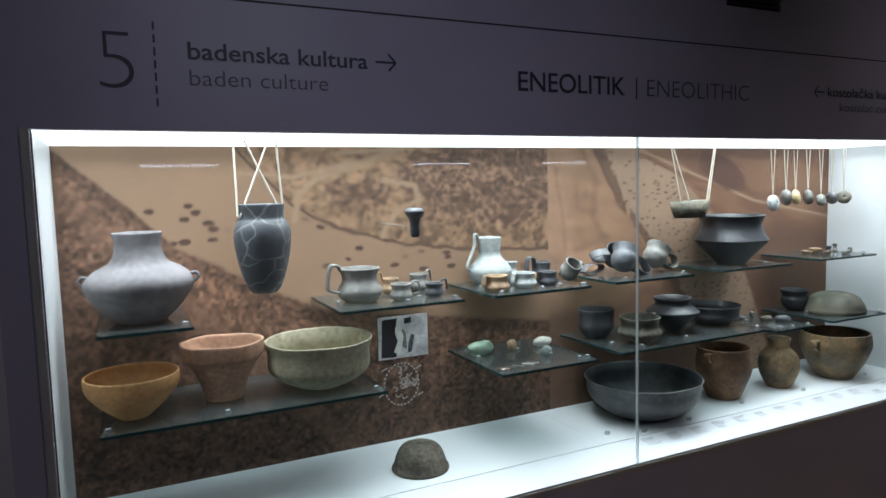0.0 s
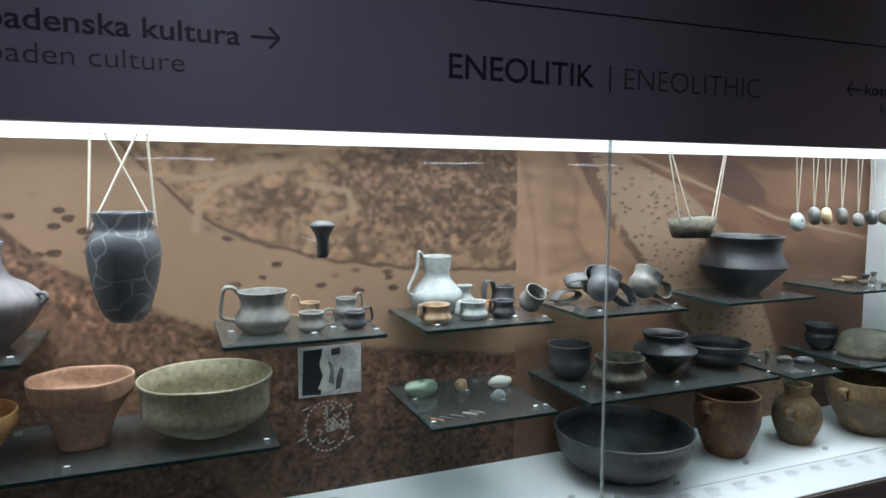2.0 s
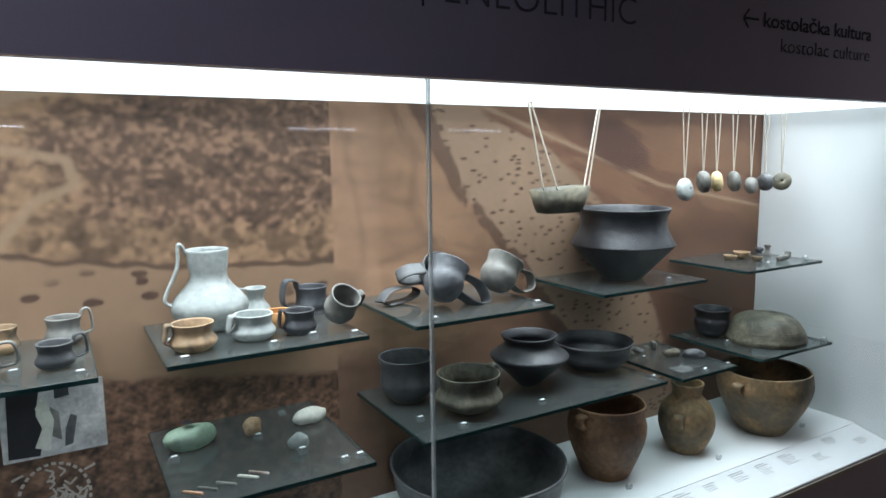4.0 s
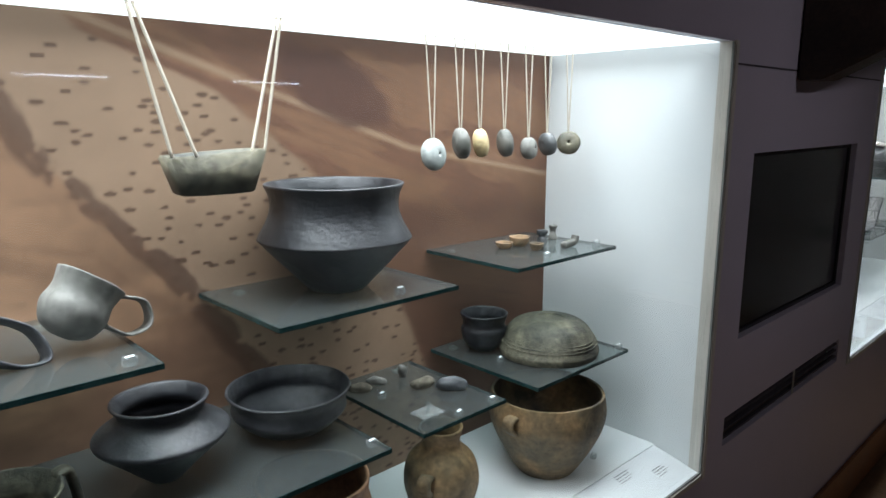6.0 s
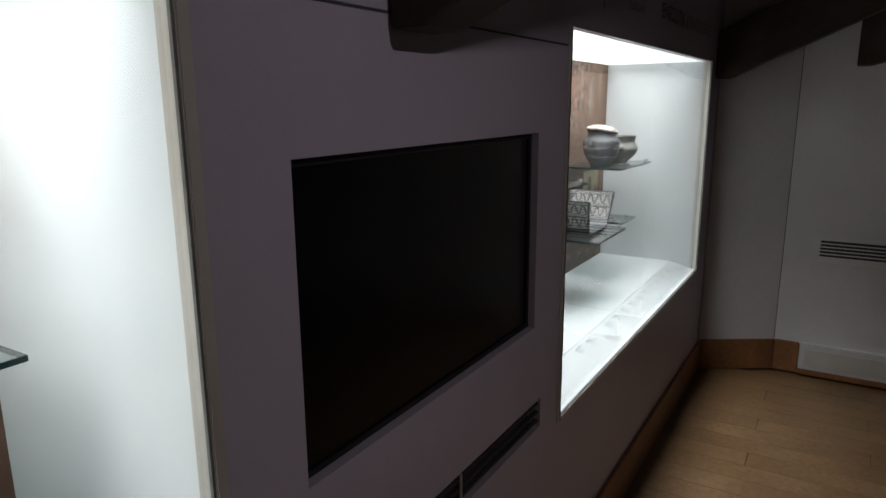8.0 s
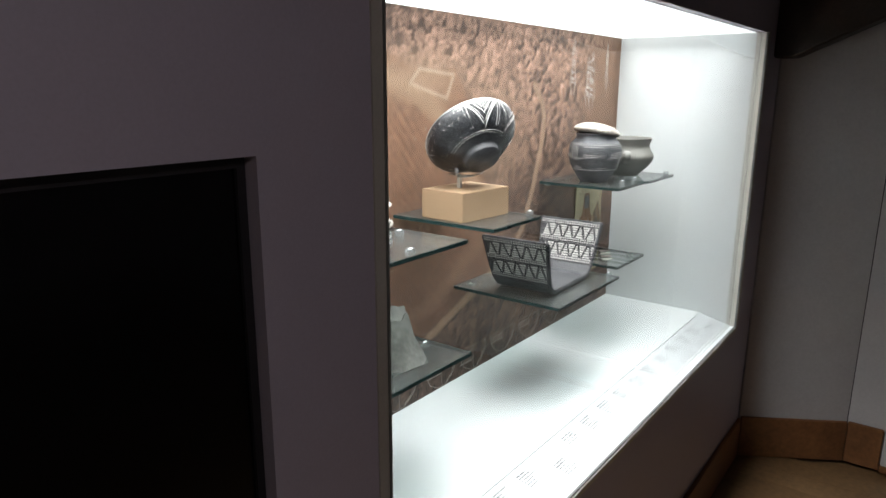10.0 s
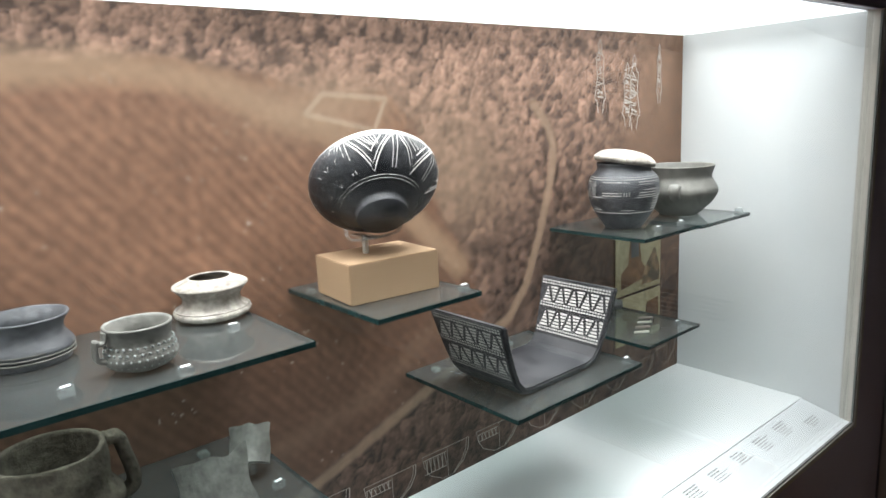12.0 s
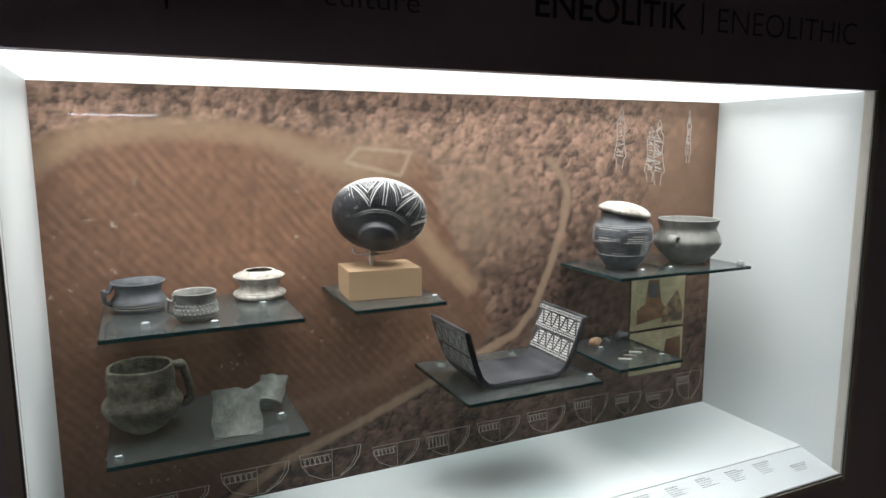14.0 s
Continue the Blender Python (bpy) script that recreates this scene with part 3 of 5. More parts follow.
    for pts, w in (([(0.768, 1.40), (0.775, 1.479), (0.85, 1.53), (0.955, 1.563), (1.102, 1.618), (1.2, 1.66)], 0.010), ([(0.591, 1.55), (0.768, 1.53), (0.955, 1.575)], 0.007),
                   ([(1.04, 1.34), (1.10, 1.42), (1.17, 1.45), (1.16, 1.50), (1.05, 1.52)], 0.009), ([(0.9, 1.60), (1.3, 1.64)], 0.006)):
        c = blend(c, soft(w - along(x + 0.015 * (n2 - 0.5), z + 0.015 * (n1 - 0.5), pts), 0.008) * left * 0.8, (0.50, 0.34, 0.215))
    # ploughed ground below
    low = edge(x, [(0.1, 1.66), (0.141, 1.612), (0.307, 1.458), (0.42, 1.339), (0.684, 1.189), (0.834, 1.116), (1.2, 1.055), (1.7, 0.985)])
    dn = soft(low - z + 0.015 * (n2 - 0.5), 0.014) * left
    field = np.array((0.295, 0.160, 0.098)) * (0.75 + 0.5 * n1[..., None])
    fur = 0.5 + 0.5 * np.sin((x * 0.55 + z) * 520 + 6 * n2)
    dark = np.clip((low - z) / 0.30, 0, 1)
    field = field * (1 - 0.28 * dark[..., None]) * (0.82 + 0.2 * fur[..., None] * (dark < 0.9)[..., None]) * (0.50 + 0.95 * n3[..., None])
    field = field * np.clip(1 + 2.2 * (fine_a - 0.5) + 1.3 * (fine_b - 0.5), 0.4, 1.7)[..., None]
    c = c * (1 - dn[..., None]) + field * dn[..., None]
    c = c * (1 - 0.42 * (soft(0.022 - np.abs(low - 0.02 - z), 0.02) * left * soft(n3 - 0.42, 0.1))[..., None])
    strip = soft(0.05 - np.abs((x - 0.14) * 1.1 + (z - 1.50)), 0.03) * (z < low) * left
    c = blend(c, strip * 0.35, (0.36, 0.20, 0.125))
    # pits in the sand
    sand = left * (1 - up) * (1 - dn)
    lit, dist, tone = blobs(x + 0.012 * n2, z, 18, 9, 1.8)
    pits = soft(0.27 * (tone > 0.58) * (0.4 + tone * 0.75) - dist + 0.10 * (n3 - 0.5), 0.05) * sand * soft(fbm(x, z, 5, 2, 21) - 0.40, 0.06) * np.maximum(soft(0.10 - np.hypot((x - 0.43) * 0.8, z - 1.385), 0.04), soft(x - 0.80, 0.08) * soft(0.15 - (bank - z), 0.05)) * soft(bank - 0.015 - z, 0.01)
    c = blend(c, pits * 0.9, (0.085, 0.042, 0.028))
    # second photograph
    right = ~left
    c = np.where(right[..., None], np.array((0.40, 0.235, 0.14)) * (0.70 + 0.6 * n1[..., None]) * (0.85 + 0.3 * n2[..., None]), c)
    streak = fbm(x + 0.35 * z + 0.05 * n2, z * 2.4, 13, 5, 35)
    c = np.where(right[..., None], c * (0.62 + 0.76 * streak[..., None]), c)
    for pts, w in (([(1.70, 1.60), (1.735, 1.45), (1.76, 1.25)], 0.008), ([(1.83, 1.62), (1.90, 1.50), (1.88, 1.38), (1.95, 1.26), (2.12, 1.20)], 0.014), ([(1.80, 1.25), (1.95, 1.29), (2.08, 1.25), (2.2, 1.14)], 0.010)):
        c = blend(c, right * soft(w - along(x + 0.03 * (n2 - 0.5), z + 0.03 * (n1 - 0.5), pts), 0.014) * 0.5, (0.24, 0.135, 0.08))
    d1 = edge(-z, [(-1.7, 1.87), (-1.55, 1.945), (-1.382, 2.042), (-1.22, 2.194), (-1.0, 2.345), (-0.6, 2.6)])
    d2 = edge(-z, [(-1.7, 2.03), (-1.60, 2.10), (-1.515, 2.311), (-1.384, 2.473), (-1.2, 2.64), (-1.0, 2.74), (-0.6, 2.9)])
    s = right * soft(x - d1 + 0.03 * (n2 - 0.5), 0.015) * soft(d2 - x + 0.02 * (n2 - 0.5), 0.02)
    c = c * (1 - s[..., None]) + s[..., None] * np.array((0.44, 0.295, 0.195)) * (0.82 + 0.35 * n1[..., None])
    c = blend(c, right * soft(0.024 + 0.03 * (n2 - 0.5) - np.abs(x - d1), 0.012) * soft(n2 - 0.34, 0.1) * 0.8, (0.13, 0.07, 0.045))
    lit, dist, tone = blobs(x + 0.012 * n2, z, 30, 31, 2.4)
    c = blend(c, s * soft((0.10 + 0.20 * tone) * (tone > 0.66) - dist + 0.16 * (n3 - 0.5), 0.07) * 0.85, (0.13, 0.07, 0.042))
    f = right * soft(x - d2 + 0.02 * (n2 - 0.5), 0.02)
    rows = 0.5 + 0.5 * np.sin((z * 1.0 + x * 0.33) * 300 + 5 * n1)
    rows2 = fbm(x * 0.25, z + x * 0.3, 16, 3, 33)
    base = np.where((rows2 > 0.5)[..., None], np.array((0.33, 0.175, 0.10)), np.array((0.26, 0.13, 0.078)))
    c = c * (1 - f[..., None]) + f[..., None] * base * (0.86 + 0.14 * rows[..., None]) * (0.8 + 0.35 * n2[..., None])
    road = along(x, z, [(2.05, 1.64), (2.341, 1.539), (2.746, 1.40), (3.3, 1.30)])
    c = blend(c, right * soft(0.006 - road, 0.006) * 0.85, (0.50, 0.34, 0.22))
    lit, dist, tone = blobs(x, z, 40, 41)
    grove = right * soft(0.05 + 0.03 * n2 - np.hypot((x - 2.56) * 0.5, z - 1.525 + 0.35 * (x - 2.56)), 0.02)
    c = blend(c, grove * 0.85, (0.13, 0.062, 0.045))
    c = blend(c, right * soft(z - 1.60 + 0.03 * (n2 - 0.5) - 0.3 * (3.0 - x) * 0.1, 0.03) * (x > 2.45) * 0.6, (0.17, 0.09, 0.06))
    d3 = edge(x, [(1.68, 1.03), (2.0, 1.0), (2.4, 1.22), (2.7, 1.28), (3.3, 1.245)])
    lowr = right * soft(d3 - z + 0.04 * (n1 - 0.5), 0.05) * (1 - s)
    c = blend(c, lowr * 0.6, (0.14, 0.07, 0.045))
    # print darkens gradually towards the bottom
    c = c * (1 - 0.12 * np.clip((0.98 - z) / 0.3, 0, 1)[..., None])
    tan = right & (x < 1.80)
    c = np.where(tan[..., None], c * 1.08 + 0.015, c)
    return c * (0.91 + 0.18 * n3[..., None])


def print_b(x, z):
    n1, n2, n3 = fbm(x, z, 4, 5, 51), fbm(x, z, 22, 4, 52), fbm(x, z, 75, 3, 53)
    c = np.ones((*x.shape, 3)) * np.array((0.245, 0.128, 0.078)) * (0.78 + 0.44 * n1[..., None])
    fur = 0.5 + 0.5 * np.sin((x * 0.76 + z * 0.66) * 300 + 5.0 * n1 + 2.2 * n2)
    c = c * (0.80 + 0.27 * (fur * (0.1 + 1.4 * n2))[..., None] + 0.36 * (n3 - 0.5)[..., None])
    # field ink lightens with height: the case's light gradient put into the colour
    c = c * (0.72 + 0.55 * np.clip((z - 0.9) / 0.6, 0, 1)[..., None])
    specks = soft(fbm(x, z, 120, 2, 55) - 0.865, 0.02) * soft(fbm(x, z, 9, 2, 56) - 0.45, 0.1)
    c = blend(c, specks * 0.8, (0.6, 0.5, 0.42))
    path = [(5.59, 1.455), (5.638, 1.401), (5.654, 1.356), (5.649, 1.297), (5.604, 1.162), (5.548, 1.035), (5.49, 0.97), (5.372, 0.921), (5.229, 0.864), (5.034, 0.79), (4.815, 0.714), (4.637, 0.61)]
    side = edge(-z, [(-1.7, 5.16), (-1.55, 5.18), (-1.45, 5.23), (-1.307, 5.265), (-1.194, 5.33), (-1.0, 5.42), (-0.9, 5.32), (-0.8, 5.0), (-0.6, 4.5)])
    tl = edge(x, [(4.34, 1.495), (4.414, 1.535), (4.469, 1.547), (4.594, 1.545), (4.752, 1.548), (4.842, 1.538), (4.938, 1.522), (5.013, 1.492), (5.175, 1.491), (5.249, 1.421), (5.27, 1.292)])
    wood = np.maximum(soft(z - tl + 0.02 * (n2 - 0.5), 0.01) * (x < 5.24), soft(x - side + 0.08 * (n2 - 0.5), 0.03))
    lit, dist, tone = blobs(x + 0.016 * n2, z + 0.012 * n3, 34, 61, 1.0)
    lit2, dist2, tone2 = blobs(x + 0.010 * n3, z + 0.010 * n2, 92, 62, 1.0)
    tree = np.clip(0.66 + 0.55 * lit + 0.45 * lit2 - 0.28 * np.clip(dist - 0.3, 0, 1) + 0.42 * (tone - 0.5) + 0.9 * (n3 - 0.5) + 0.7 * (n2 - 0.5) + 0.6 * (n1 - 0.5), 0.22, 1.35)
    # crowns paler higher up, with the brighter light near the lamp painted in
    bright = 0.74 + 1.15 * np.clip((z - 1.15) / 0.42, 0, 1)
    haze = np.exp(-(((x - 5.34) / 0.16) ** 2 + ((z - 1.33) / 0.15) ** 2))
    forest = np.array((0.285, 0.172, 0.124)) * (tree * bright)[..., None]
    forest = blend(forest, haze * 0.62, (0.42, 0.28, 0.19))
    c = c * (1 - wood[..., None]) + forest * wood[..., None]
    road = [(4.34, 1.45), (4.373, 1.477), (4.411, 1.501), (4.458, 1.520), (4.563, 1.534), (4.676, 1.536), (4.784, 1.525), (4.864, 1.501), (4.936, 1.467), (5.039, 1.43), (5.148, 1.36), (5.238, 1.224), (5.341, 1.119)]
    c = blend(c, soft(0.024 - along(x, z, road) + 0.01 * (n2 - 0.5), 0.03) * 0.75, (0.44, 0.29, 0.185))
    bare = np.exp(-(((x - 5.05) / 0.16) ** 2 + ((z - 1.47) / 0.06) ** 2))
    c = blend(c, bare * 0.8, (0.43, 0.285, 0.19))
    pit = [(5.002, 1.456), (5.039, 1.490), (5.175, 1.478), (5.145, 1.420)]
    c = blend(c, soft(0.005 - along(x, z, pit + [pit[0]]), 0.006) * 0.85, (0.52, 0.38, 0.27))
    c = blend(c, soft(0.012 - along(x, z, path) + 0.004 * (n2 - 0.5), 0.010) * 0.85, (0.40, 0.27, 0.185))
    c = blend(c, soft(0.02 - along(x, z, [(5.30, 1.02), (5.10, 0.90), (4.9, 0.86), (4.62, 0.80)]), 0.03) * 0.35, (0.33, 0.2, 0.13))
    # plain print towards the end panel
    plain = soft(x - 5.95 + 0.35 * np.clip(1.45 - z, 0, 0.4), 0.20) * soft(z - 1.1, 0.4)
    c = blend(c, plain * 0.8, (0.25, 0.14, 0.085))
    # whole print a little darker towards the bottom
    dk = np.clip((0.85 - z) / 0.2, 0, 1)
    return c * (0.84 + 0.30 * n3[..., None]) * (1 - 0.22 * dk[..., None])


def back_print(name, x0, x1, paint, label, tone):
    step = 0.0031
    nx, nz = int((x1 - x0) / step), int((TOP - CFLOOR) / step)
    X, Z = np.meshgrid(np.linspace(x0, x1, nx), np.linspace(CFLOOR - 0.01, TOP + 0.01, nz))
    co = np.stack([X, np.full_like(X, BACK), Z], -1).reshape(-1, 3)
    idx = np.arange(nx * nz).reshape(nz, nx)
    quads = np.stack([idx[:-1, :-1], idx[:-1, 1:], idx[1:, 1:], idx[1:, :-1]], -1).reshape(-1, 4)
    me = bpy.data.meshes.new(name)
    me.from_pydata(co.tolist(), [], quads.tolist())
    col = np.ones((nx * nz, 4), np.float32)
    ink = paint(X, Z) * tone
    grey = ink.mean(-1, keepdims=True)
    col[:, :3] = np.clip(grey + (ink - grey) * 1.02, 0.004, 0.9).reshape(-1, 3)
    att = me.color_attributes.new("ink", "FLOAT_COLOR", "POINT")
    att.data.foreach_set("color", col.ravel())
    m, nt, p = nodes_of(name + "_ink")
    a = nt.nodes.new("ShaderNodeVertexColor")
    a.layer_name = "ink"
    nt.links.new(a.outputs[0], p.inputs["Base Color"])
    p.inputs["Roughness"].default_value = 0.62
    me.materials.append(m)
    return tagged(new(name, me), label, "photo print", "", "structure")


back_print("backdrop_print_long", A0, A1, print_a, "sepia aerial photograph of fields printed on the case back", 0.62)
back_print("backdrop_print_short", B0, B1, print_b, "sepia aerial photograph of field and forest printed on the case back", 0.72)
solid("backing_board", box(A0 - 0.02, A1 + 0.02, BACK + 0.003, BACK + 0.028, CFLOOR + 0.001, TOP + 0.02), M_WHITE, "board behind the printed photograph", "panel", "structure")
solid("backing_board", box(B0 - 0.02, B1 + 0.02, BACK + 0.003, BACK + 0.028, CFLOOR + 0.001, TOP + 0.02), M_WHITE, "board behind the printed photograph", "panel", "structure")

# ---- screen and grilles between the cases ----
tv = thing("wall_screen", pose((TV[0] + TV[1]) / 2, WALL, TV[2]), "switched-off black flat screen recessed in the wall", "screen")
w, h = (TV[1] - TV[0]) / 2, TV[3] - TV[2]
part("screen_panel", box(-w + 0.012, w - 0.012, 0.020, 0.028, 0.012, h - 0.012), M_SCREEN, tv)
part("bezel", pierced(-w + 0.002, w - 0.002, 0.002, h - 0.002, 0.016, 0.012, [(-w + 0.012, w - 0.012, 0.012, h - 0.012)]), M_BLACK, tv, "black plastic bezel")
part("niche", box(-w, w, 0.066, 0.08, 0, h), M_BLACK, tv)


def slot_grille(x0, x1, z0, z1, slats, divide=None):
    g = thing("wall_grille", pose(x0, WALL, z0), "dark slotted air grille with thin metal slats", "grille")
    part("backing", box(0, x1 - x0, 0.034, 0.04, 0, z1 - z0), M_BLACK, g)
    for k in range(slats):
        z = (k + 0.7) * (z1 - z0) / (slats + 0.4)
        part("slat", box(0.002, x1 - x0 - 0.002, 0.004, 0.016, z - 0.0025, z + 0.0025), M_GROOVE, g)
    if divide:
        part("divider", box(divide - x0 - 0.002, divide - x0 + 0.002, -0.001, 0.003, 0.002, z1 - z0 - 0.002), M_FRAME, g, "thin bright divider")
    return g


slot_grille(3.345, 4.225, 0.642, 0.720, 3, 3.82)
slot_grille(1.99, 2.24, 2.04, 2.12, 4)

# ---- lettering on the fascia ----
lettering("number_lettering", "5", 0.200, 1.709, 0.130, 0.070, M_TEXT, -0.026)
for k in range(7):
    solid("dash_mark", box(0.310, 0.314, WALL - 0.0018, WALL - 0.0008, 1.676 + k * 0.0265, 1.693 + k * 0.0265), M_TEXT, "short dark dash of a dashed line", "lettering", "", "dashes beside the number")
lettering("fascia_lettering", "badenska kultura", 0.378, 1.779, 0.038, 0.408, M_TEXT, 0.012)
lettering("fascia_lettering", "baden culture", 0.379, 1.723, 0.036, 0.307, M_THIN, -0.008)
lettering("fascia_lettering", "ENEOLITIK", 1.212, 1.745, 0.054, 0.367, M_TEXT, 0.008)
solid("divider_bar", box(1.621, 1.625, WALL - 0.0018, WALL - 0.0008, 1.735, 1.798), M_TEXT, "upright dark dividing bar between words", "lettering")
lettering("fascia_lettering", "ENEOLITHIC", 1.664, 1.745, 0.053, 0.43, M_THIN, -0.012)
lettering("fascia_lettering", "kostolačka kultura", 2.489, 1.775, 0.032, 0.44, M_TEXT, 0.012)
lettering("fascia_lettering", "kostolac culture", 2.556, 1.724, 0.032, 0.37, M_THIN, -0.008)


def arrow(x, z, way):
    bm = line_print(bmesh.new(), [(x, z), (x + 0.052 * way, z)], 0.005, WALL - 0.0016)
    line_print(bm, [(x + 0.034 * way, z + 0.02), (x + 0.053 * way, z)], 0.005, WALL - 0.0014)
    line_print(bm, [(x + 0.034 * way, z - 0.02), (x + 0.053 * way, z)], 0.005, WALL - 0.0012)
    solid("arrow_mark", bm, M_TEXT, "thin dark direction arrow on the fascia", "lettering")


arrow(0.806, 1.797, 1)
arrow(2.471, 1.788, -1)
for k in range(7):
    solid("dash_mark", box(4.591, 4.595, WALL - 0.0018, WALL - 0.0008, 1.691 + k * 0.0265, 1.708 + k * 0.0265), M_TEXT, "short dark dash of a dashed line", "lettering", "", "dashes beside the number")
lettering("fascia_lettering", "culture", 4.827, 1.715, 0.036, 0.165, M_THIN, -0.008)
lettering("fascia_lettering", "ENEOLITIK", 5.222, 1.728, 0.053, 0.366, M_TEXT, 0.008)
solid("divider_bar", box(5.629, 5.633, WALL - 0.0018, WALL - 0.0008, 1.722, 1.785), M_TEXT, "upright dark dividing bar between words", "lettering")
lettering("fascia_lettering", "ENEOLITHIC", 5.674, 1.728, 0.053, 0.446, M_THIN, -0.012)
lettering("number_lettering", "6", 4.475, 1.72, 0.121, 0.066, M_TEXT, -0.026)

# ---- glass shelves ----
def shelf(x0, x1, y0, z, group):
    s = thing("glass_shelf", pose((x0 + x1) / 2, BACK, z), "thick tinted glass shelf fixed to the case back", "shelf", group)
    w = (x1 - x0) / 2
    part("sheet", box(-w + 0.0012, w - 0.0012, y0 - BACK + 0.0012, -0.002, -0.008, 0), M_SHELF, s)
    part("front_edge", box(-w, w, y0 - BACK, y0 - BACK + 0.001, -0.0082, -0.0002), M_EDGE, s, "dark green polished glass edge")
    for sx in (-w, w - 0.001):
        part("side_edge", box(sx, sx + 0.001, y0 - BACK + 0.0012, -0.002, -0.0082, -0.0002), M_EDGE, s, "dark green polished glass edge")
    for sx in (-w * 0.6, w * 0.6):
        part("wall_pin", box(sx - 0.008, sx + 0.008, -0.018, -0.001, -0.016, -0.0085, 0.001), M_FRAME, s, "small metal shelf pin")
    return s


UP, LOW = 1.160, 0.932
GA, GB = "glass shelves in the long case", "glass shelves in the short case"
for x0, x1, y0, z in ((0.158, 0.370, 1.758, 1.168), (0.152, 0.865, 1.755, LOW), (0.749, 1.127, 1.785, UP), (1.228, 1.590, 1.783, UP), (1.691, 2.045, 1.783, 1.162),
                      (2.230, 2.608, 1.820, 1.157), (2.783, 3.146, 1.822, 1.160), (1.221, 1.574, 1.730, 0.930), (1.694, 2.391, 1.757, LOW - 0.004), (2.500, 2.726, 1.800, 0.899), (2.795, 3.142, 1.772, 0.911)):
    shelf(x0, x1, y0, z, GA)
for x0, x1, y0, z in ((4.456, 4.825, 1.812, 1.155), (4.935, 5.142, 1.824, 1.155), (5.179, 5.546, 1.786, 0.923), (5.632, 5.846, 1.828, 0.924), (5.634, 5.842, 1.840, 1.160), (5.848, 6.082, 1.830, 1.160), (4.454, 4.824, 1.799, 0.922)):
    shelf(x0, x1, y0, z, GB)


def tag_block(x, y, z, turn=0):
    b = thing("label_block", pose(x, y, z, 0, 0, turn), "small clear acrylic number block", "label block", "acrylic number blocks")
    part("block", box(-0.0085, 0.0085, -0.006, 0.006, 0.0005, 0.012, 0.001), M_ACRYL, b)
    part("number_slip", box(-0.0055, 0.0055, -0.0025, 0.0025, 0.0123, 0.0127), M_WHITE, b, "white paper slip")


for x, y, z in ((0.353, 1.775, 1.168), (0.169, 1.775, LOW), (0.440, 1.776, LOW), (0.838, 1.778, LOW), (0.777, 1.90, UP), (0.956, 1.81, UP), (1.012, 1.86, UP), (1.104, 1.80, UP),
                (1.257, 1.92, UP), (1.257, 1.79, UP), (1.411, 1.80, UP), (1.492, 1.82, UP), (1.564, 1.79, UP), (1.738, 1.79, 1.163), (2.009, 1.80, 1.163), (2.49, 1.85, 1.157), (2.913, 1.85, 1.160), (3.117, 1.86, 1.160),
                (1.247, 1.93, 0.930), (1.411, 1.95, 0.930), (1.467, 1.84, 0.930), (1.232, 1.748, 0.930), (1.523, 1.76, 0.930), (1.554, 1.76, 0.930), (1.738, 1.86, LOW - 0.004), (1.799, 1.78, LOW - 0.004), (2.024, 1.80, LOW - 0.004), (2.371, 1.785, LOW - 0.004), (2.545, 1.98, 0.899), (2.60, 1.81, 0.899), (2.695, 1.81, 0.899),
                (2.852, 1.93, 0.911), (3.125, 1.79, 0.911), (4.535, 1.86, 1.155), (4.655, 1.82, 1.155), (4.765, 1.94, 1.155), (5.122, 1.845, 1.155), (5.525, 1.81, 0.923), (5.73, 1.87, 1.160), (5.825, 1.87, 1.160), (6.062, 1.85, 1.160),
                (4.475, 1.815, 0.922), (4.785, 1.89, 0.922), (5.69, 1.98, 0.924), (5.80, 1.86, 0.924)):
    tag_block(x, y, z, random.uniform(-12, 12))


# ---- vessels ----
def vessel(name, x, y, z, profile, material, label, category, squash=1.0, wall=0.006, wobble=0.03, turn=0, tilt=None, group="", **kw):
    bm = lathe(profile, wall, squash=squash, wobble=wobble, seed=x * 7 + y, **kw)
    m = pose(x, y, z, 0, 0, turn) if tilt is None else tilt
    return solid(name, bm, material, label, category, group=group, smooth=True, at=m)


def cup(name, x, y, z, r, h, material, label, toward=180, rise=0.3, strap=0.35, wide=0.4, foot=0.55, belly=1.08, neck=0.9, rim=1.0, wobble=0.03, tilt=None, thick=0.0045, group="small handled cups", low=None, high=0.34):
    """A small handled cup: its strap rises over the rim and meets the belly. toward: the way the handle points."""
    c = thing(name, tilt or pose(x, y, z, 0, 0, toward), label, "cup" if "jug" not in name else "jug", group)
    prof = [(r * foot, 0), (r * (low or belly - 0.12), h * 0.14), (r * belly, h * high), (r * neck, h * 0.62), (r * (neck + 0.02), h * 0.82), (r * rim, h)]
    part("body", lathe(prof, thick, wobble=wobble, seed=x * 5 + y), material, c, smooth=True)
    s = strap * r * 2
    pts = [(r * belly * 0.96, 0, h * 0.32), (r * belly + s * 0.8, 0, h * 0.42), (r + s, 0, h * 0.8), (r + s * 0.75, 0, h * (1 + rise)), (r + s * 0.15, 0, h * (1 + rise * 0.9)), (r * rim * 0.97, 0, h * 0.97)]
    part("handle", sweep(pts, r * wide, r * (0.26 if "mug" in name else 0.15)), material, c, "strap handle", smooth=True)
    return c


# grey two-lugged storage jar
jar = thing("storage_jar", pose(0.261, 1.925, 1.168), "pale grey clay jar with tall neck and lugs", "jar")
part("body", lathe([(0.056, 0), (0.068, 0.008), (0.102, 0.042), (0.128, 0.082), (0.129, 0.108), (0.106, 0.133), (0.074, 0.150), (0.061, 0.168), (0.055, 0.195), (0.060, 0.226)], 0.006, wobble=0.025, segs=72), P_GREY, jar, smooth=True)
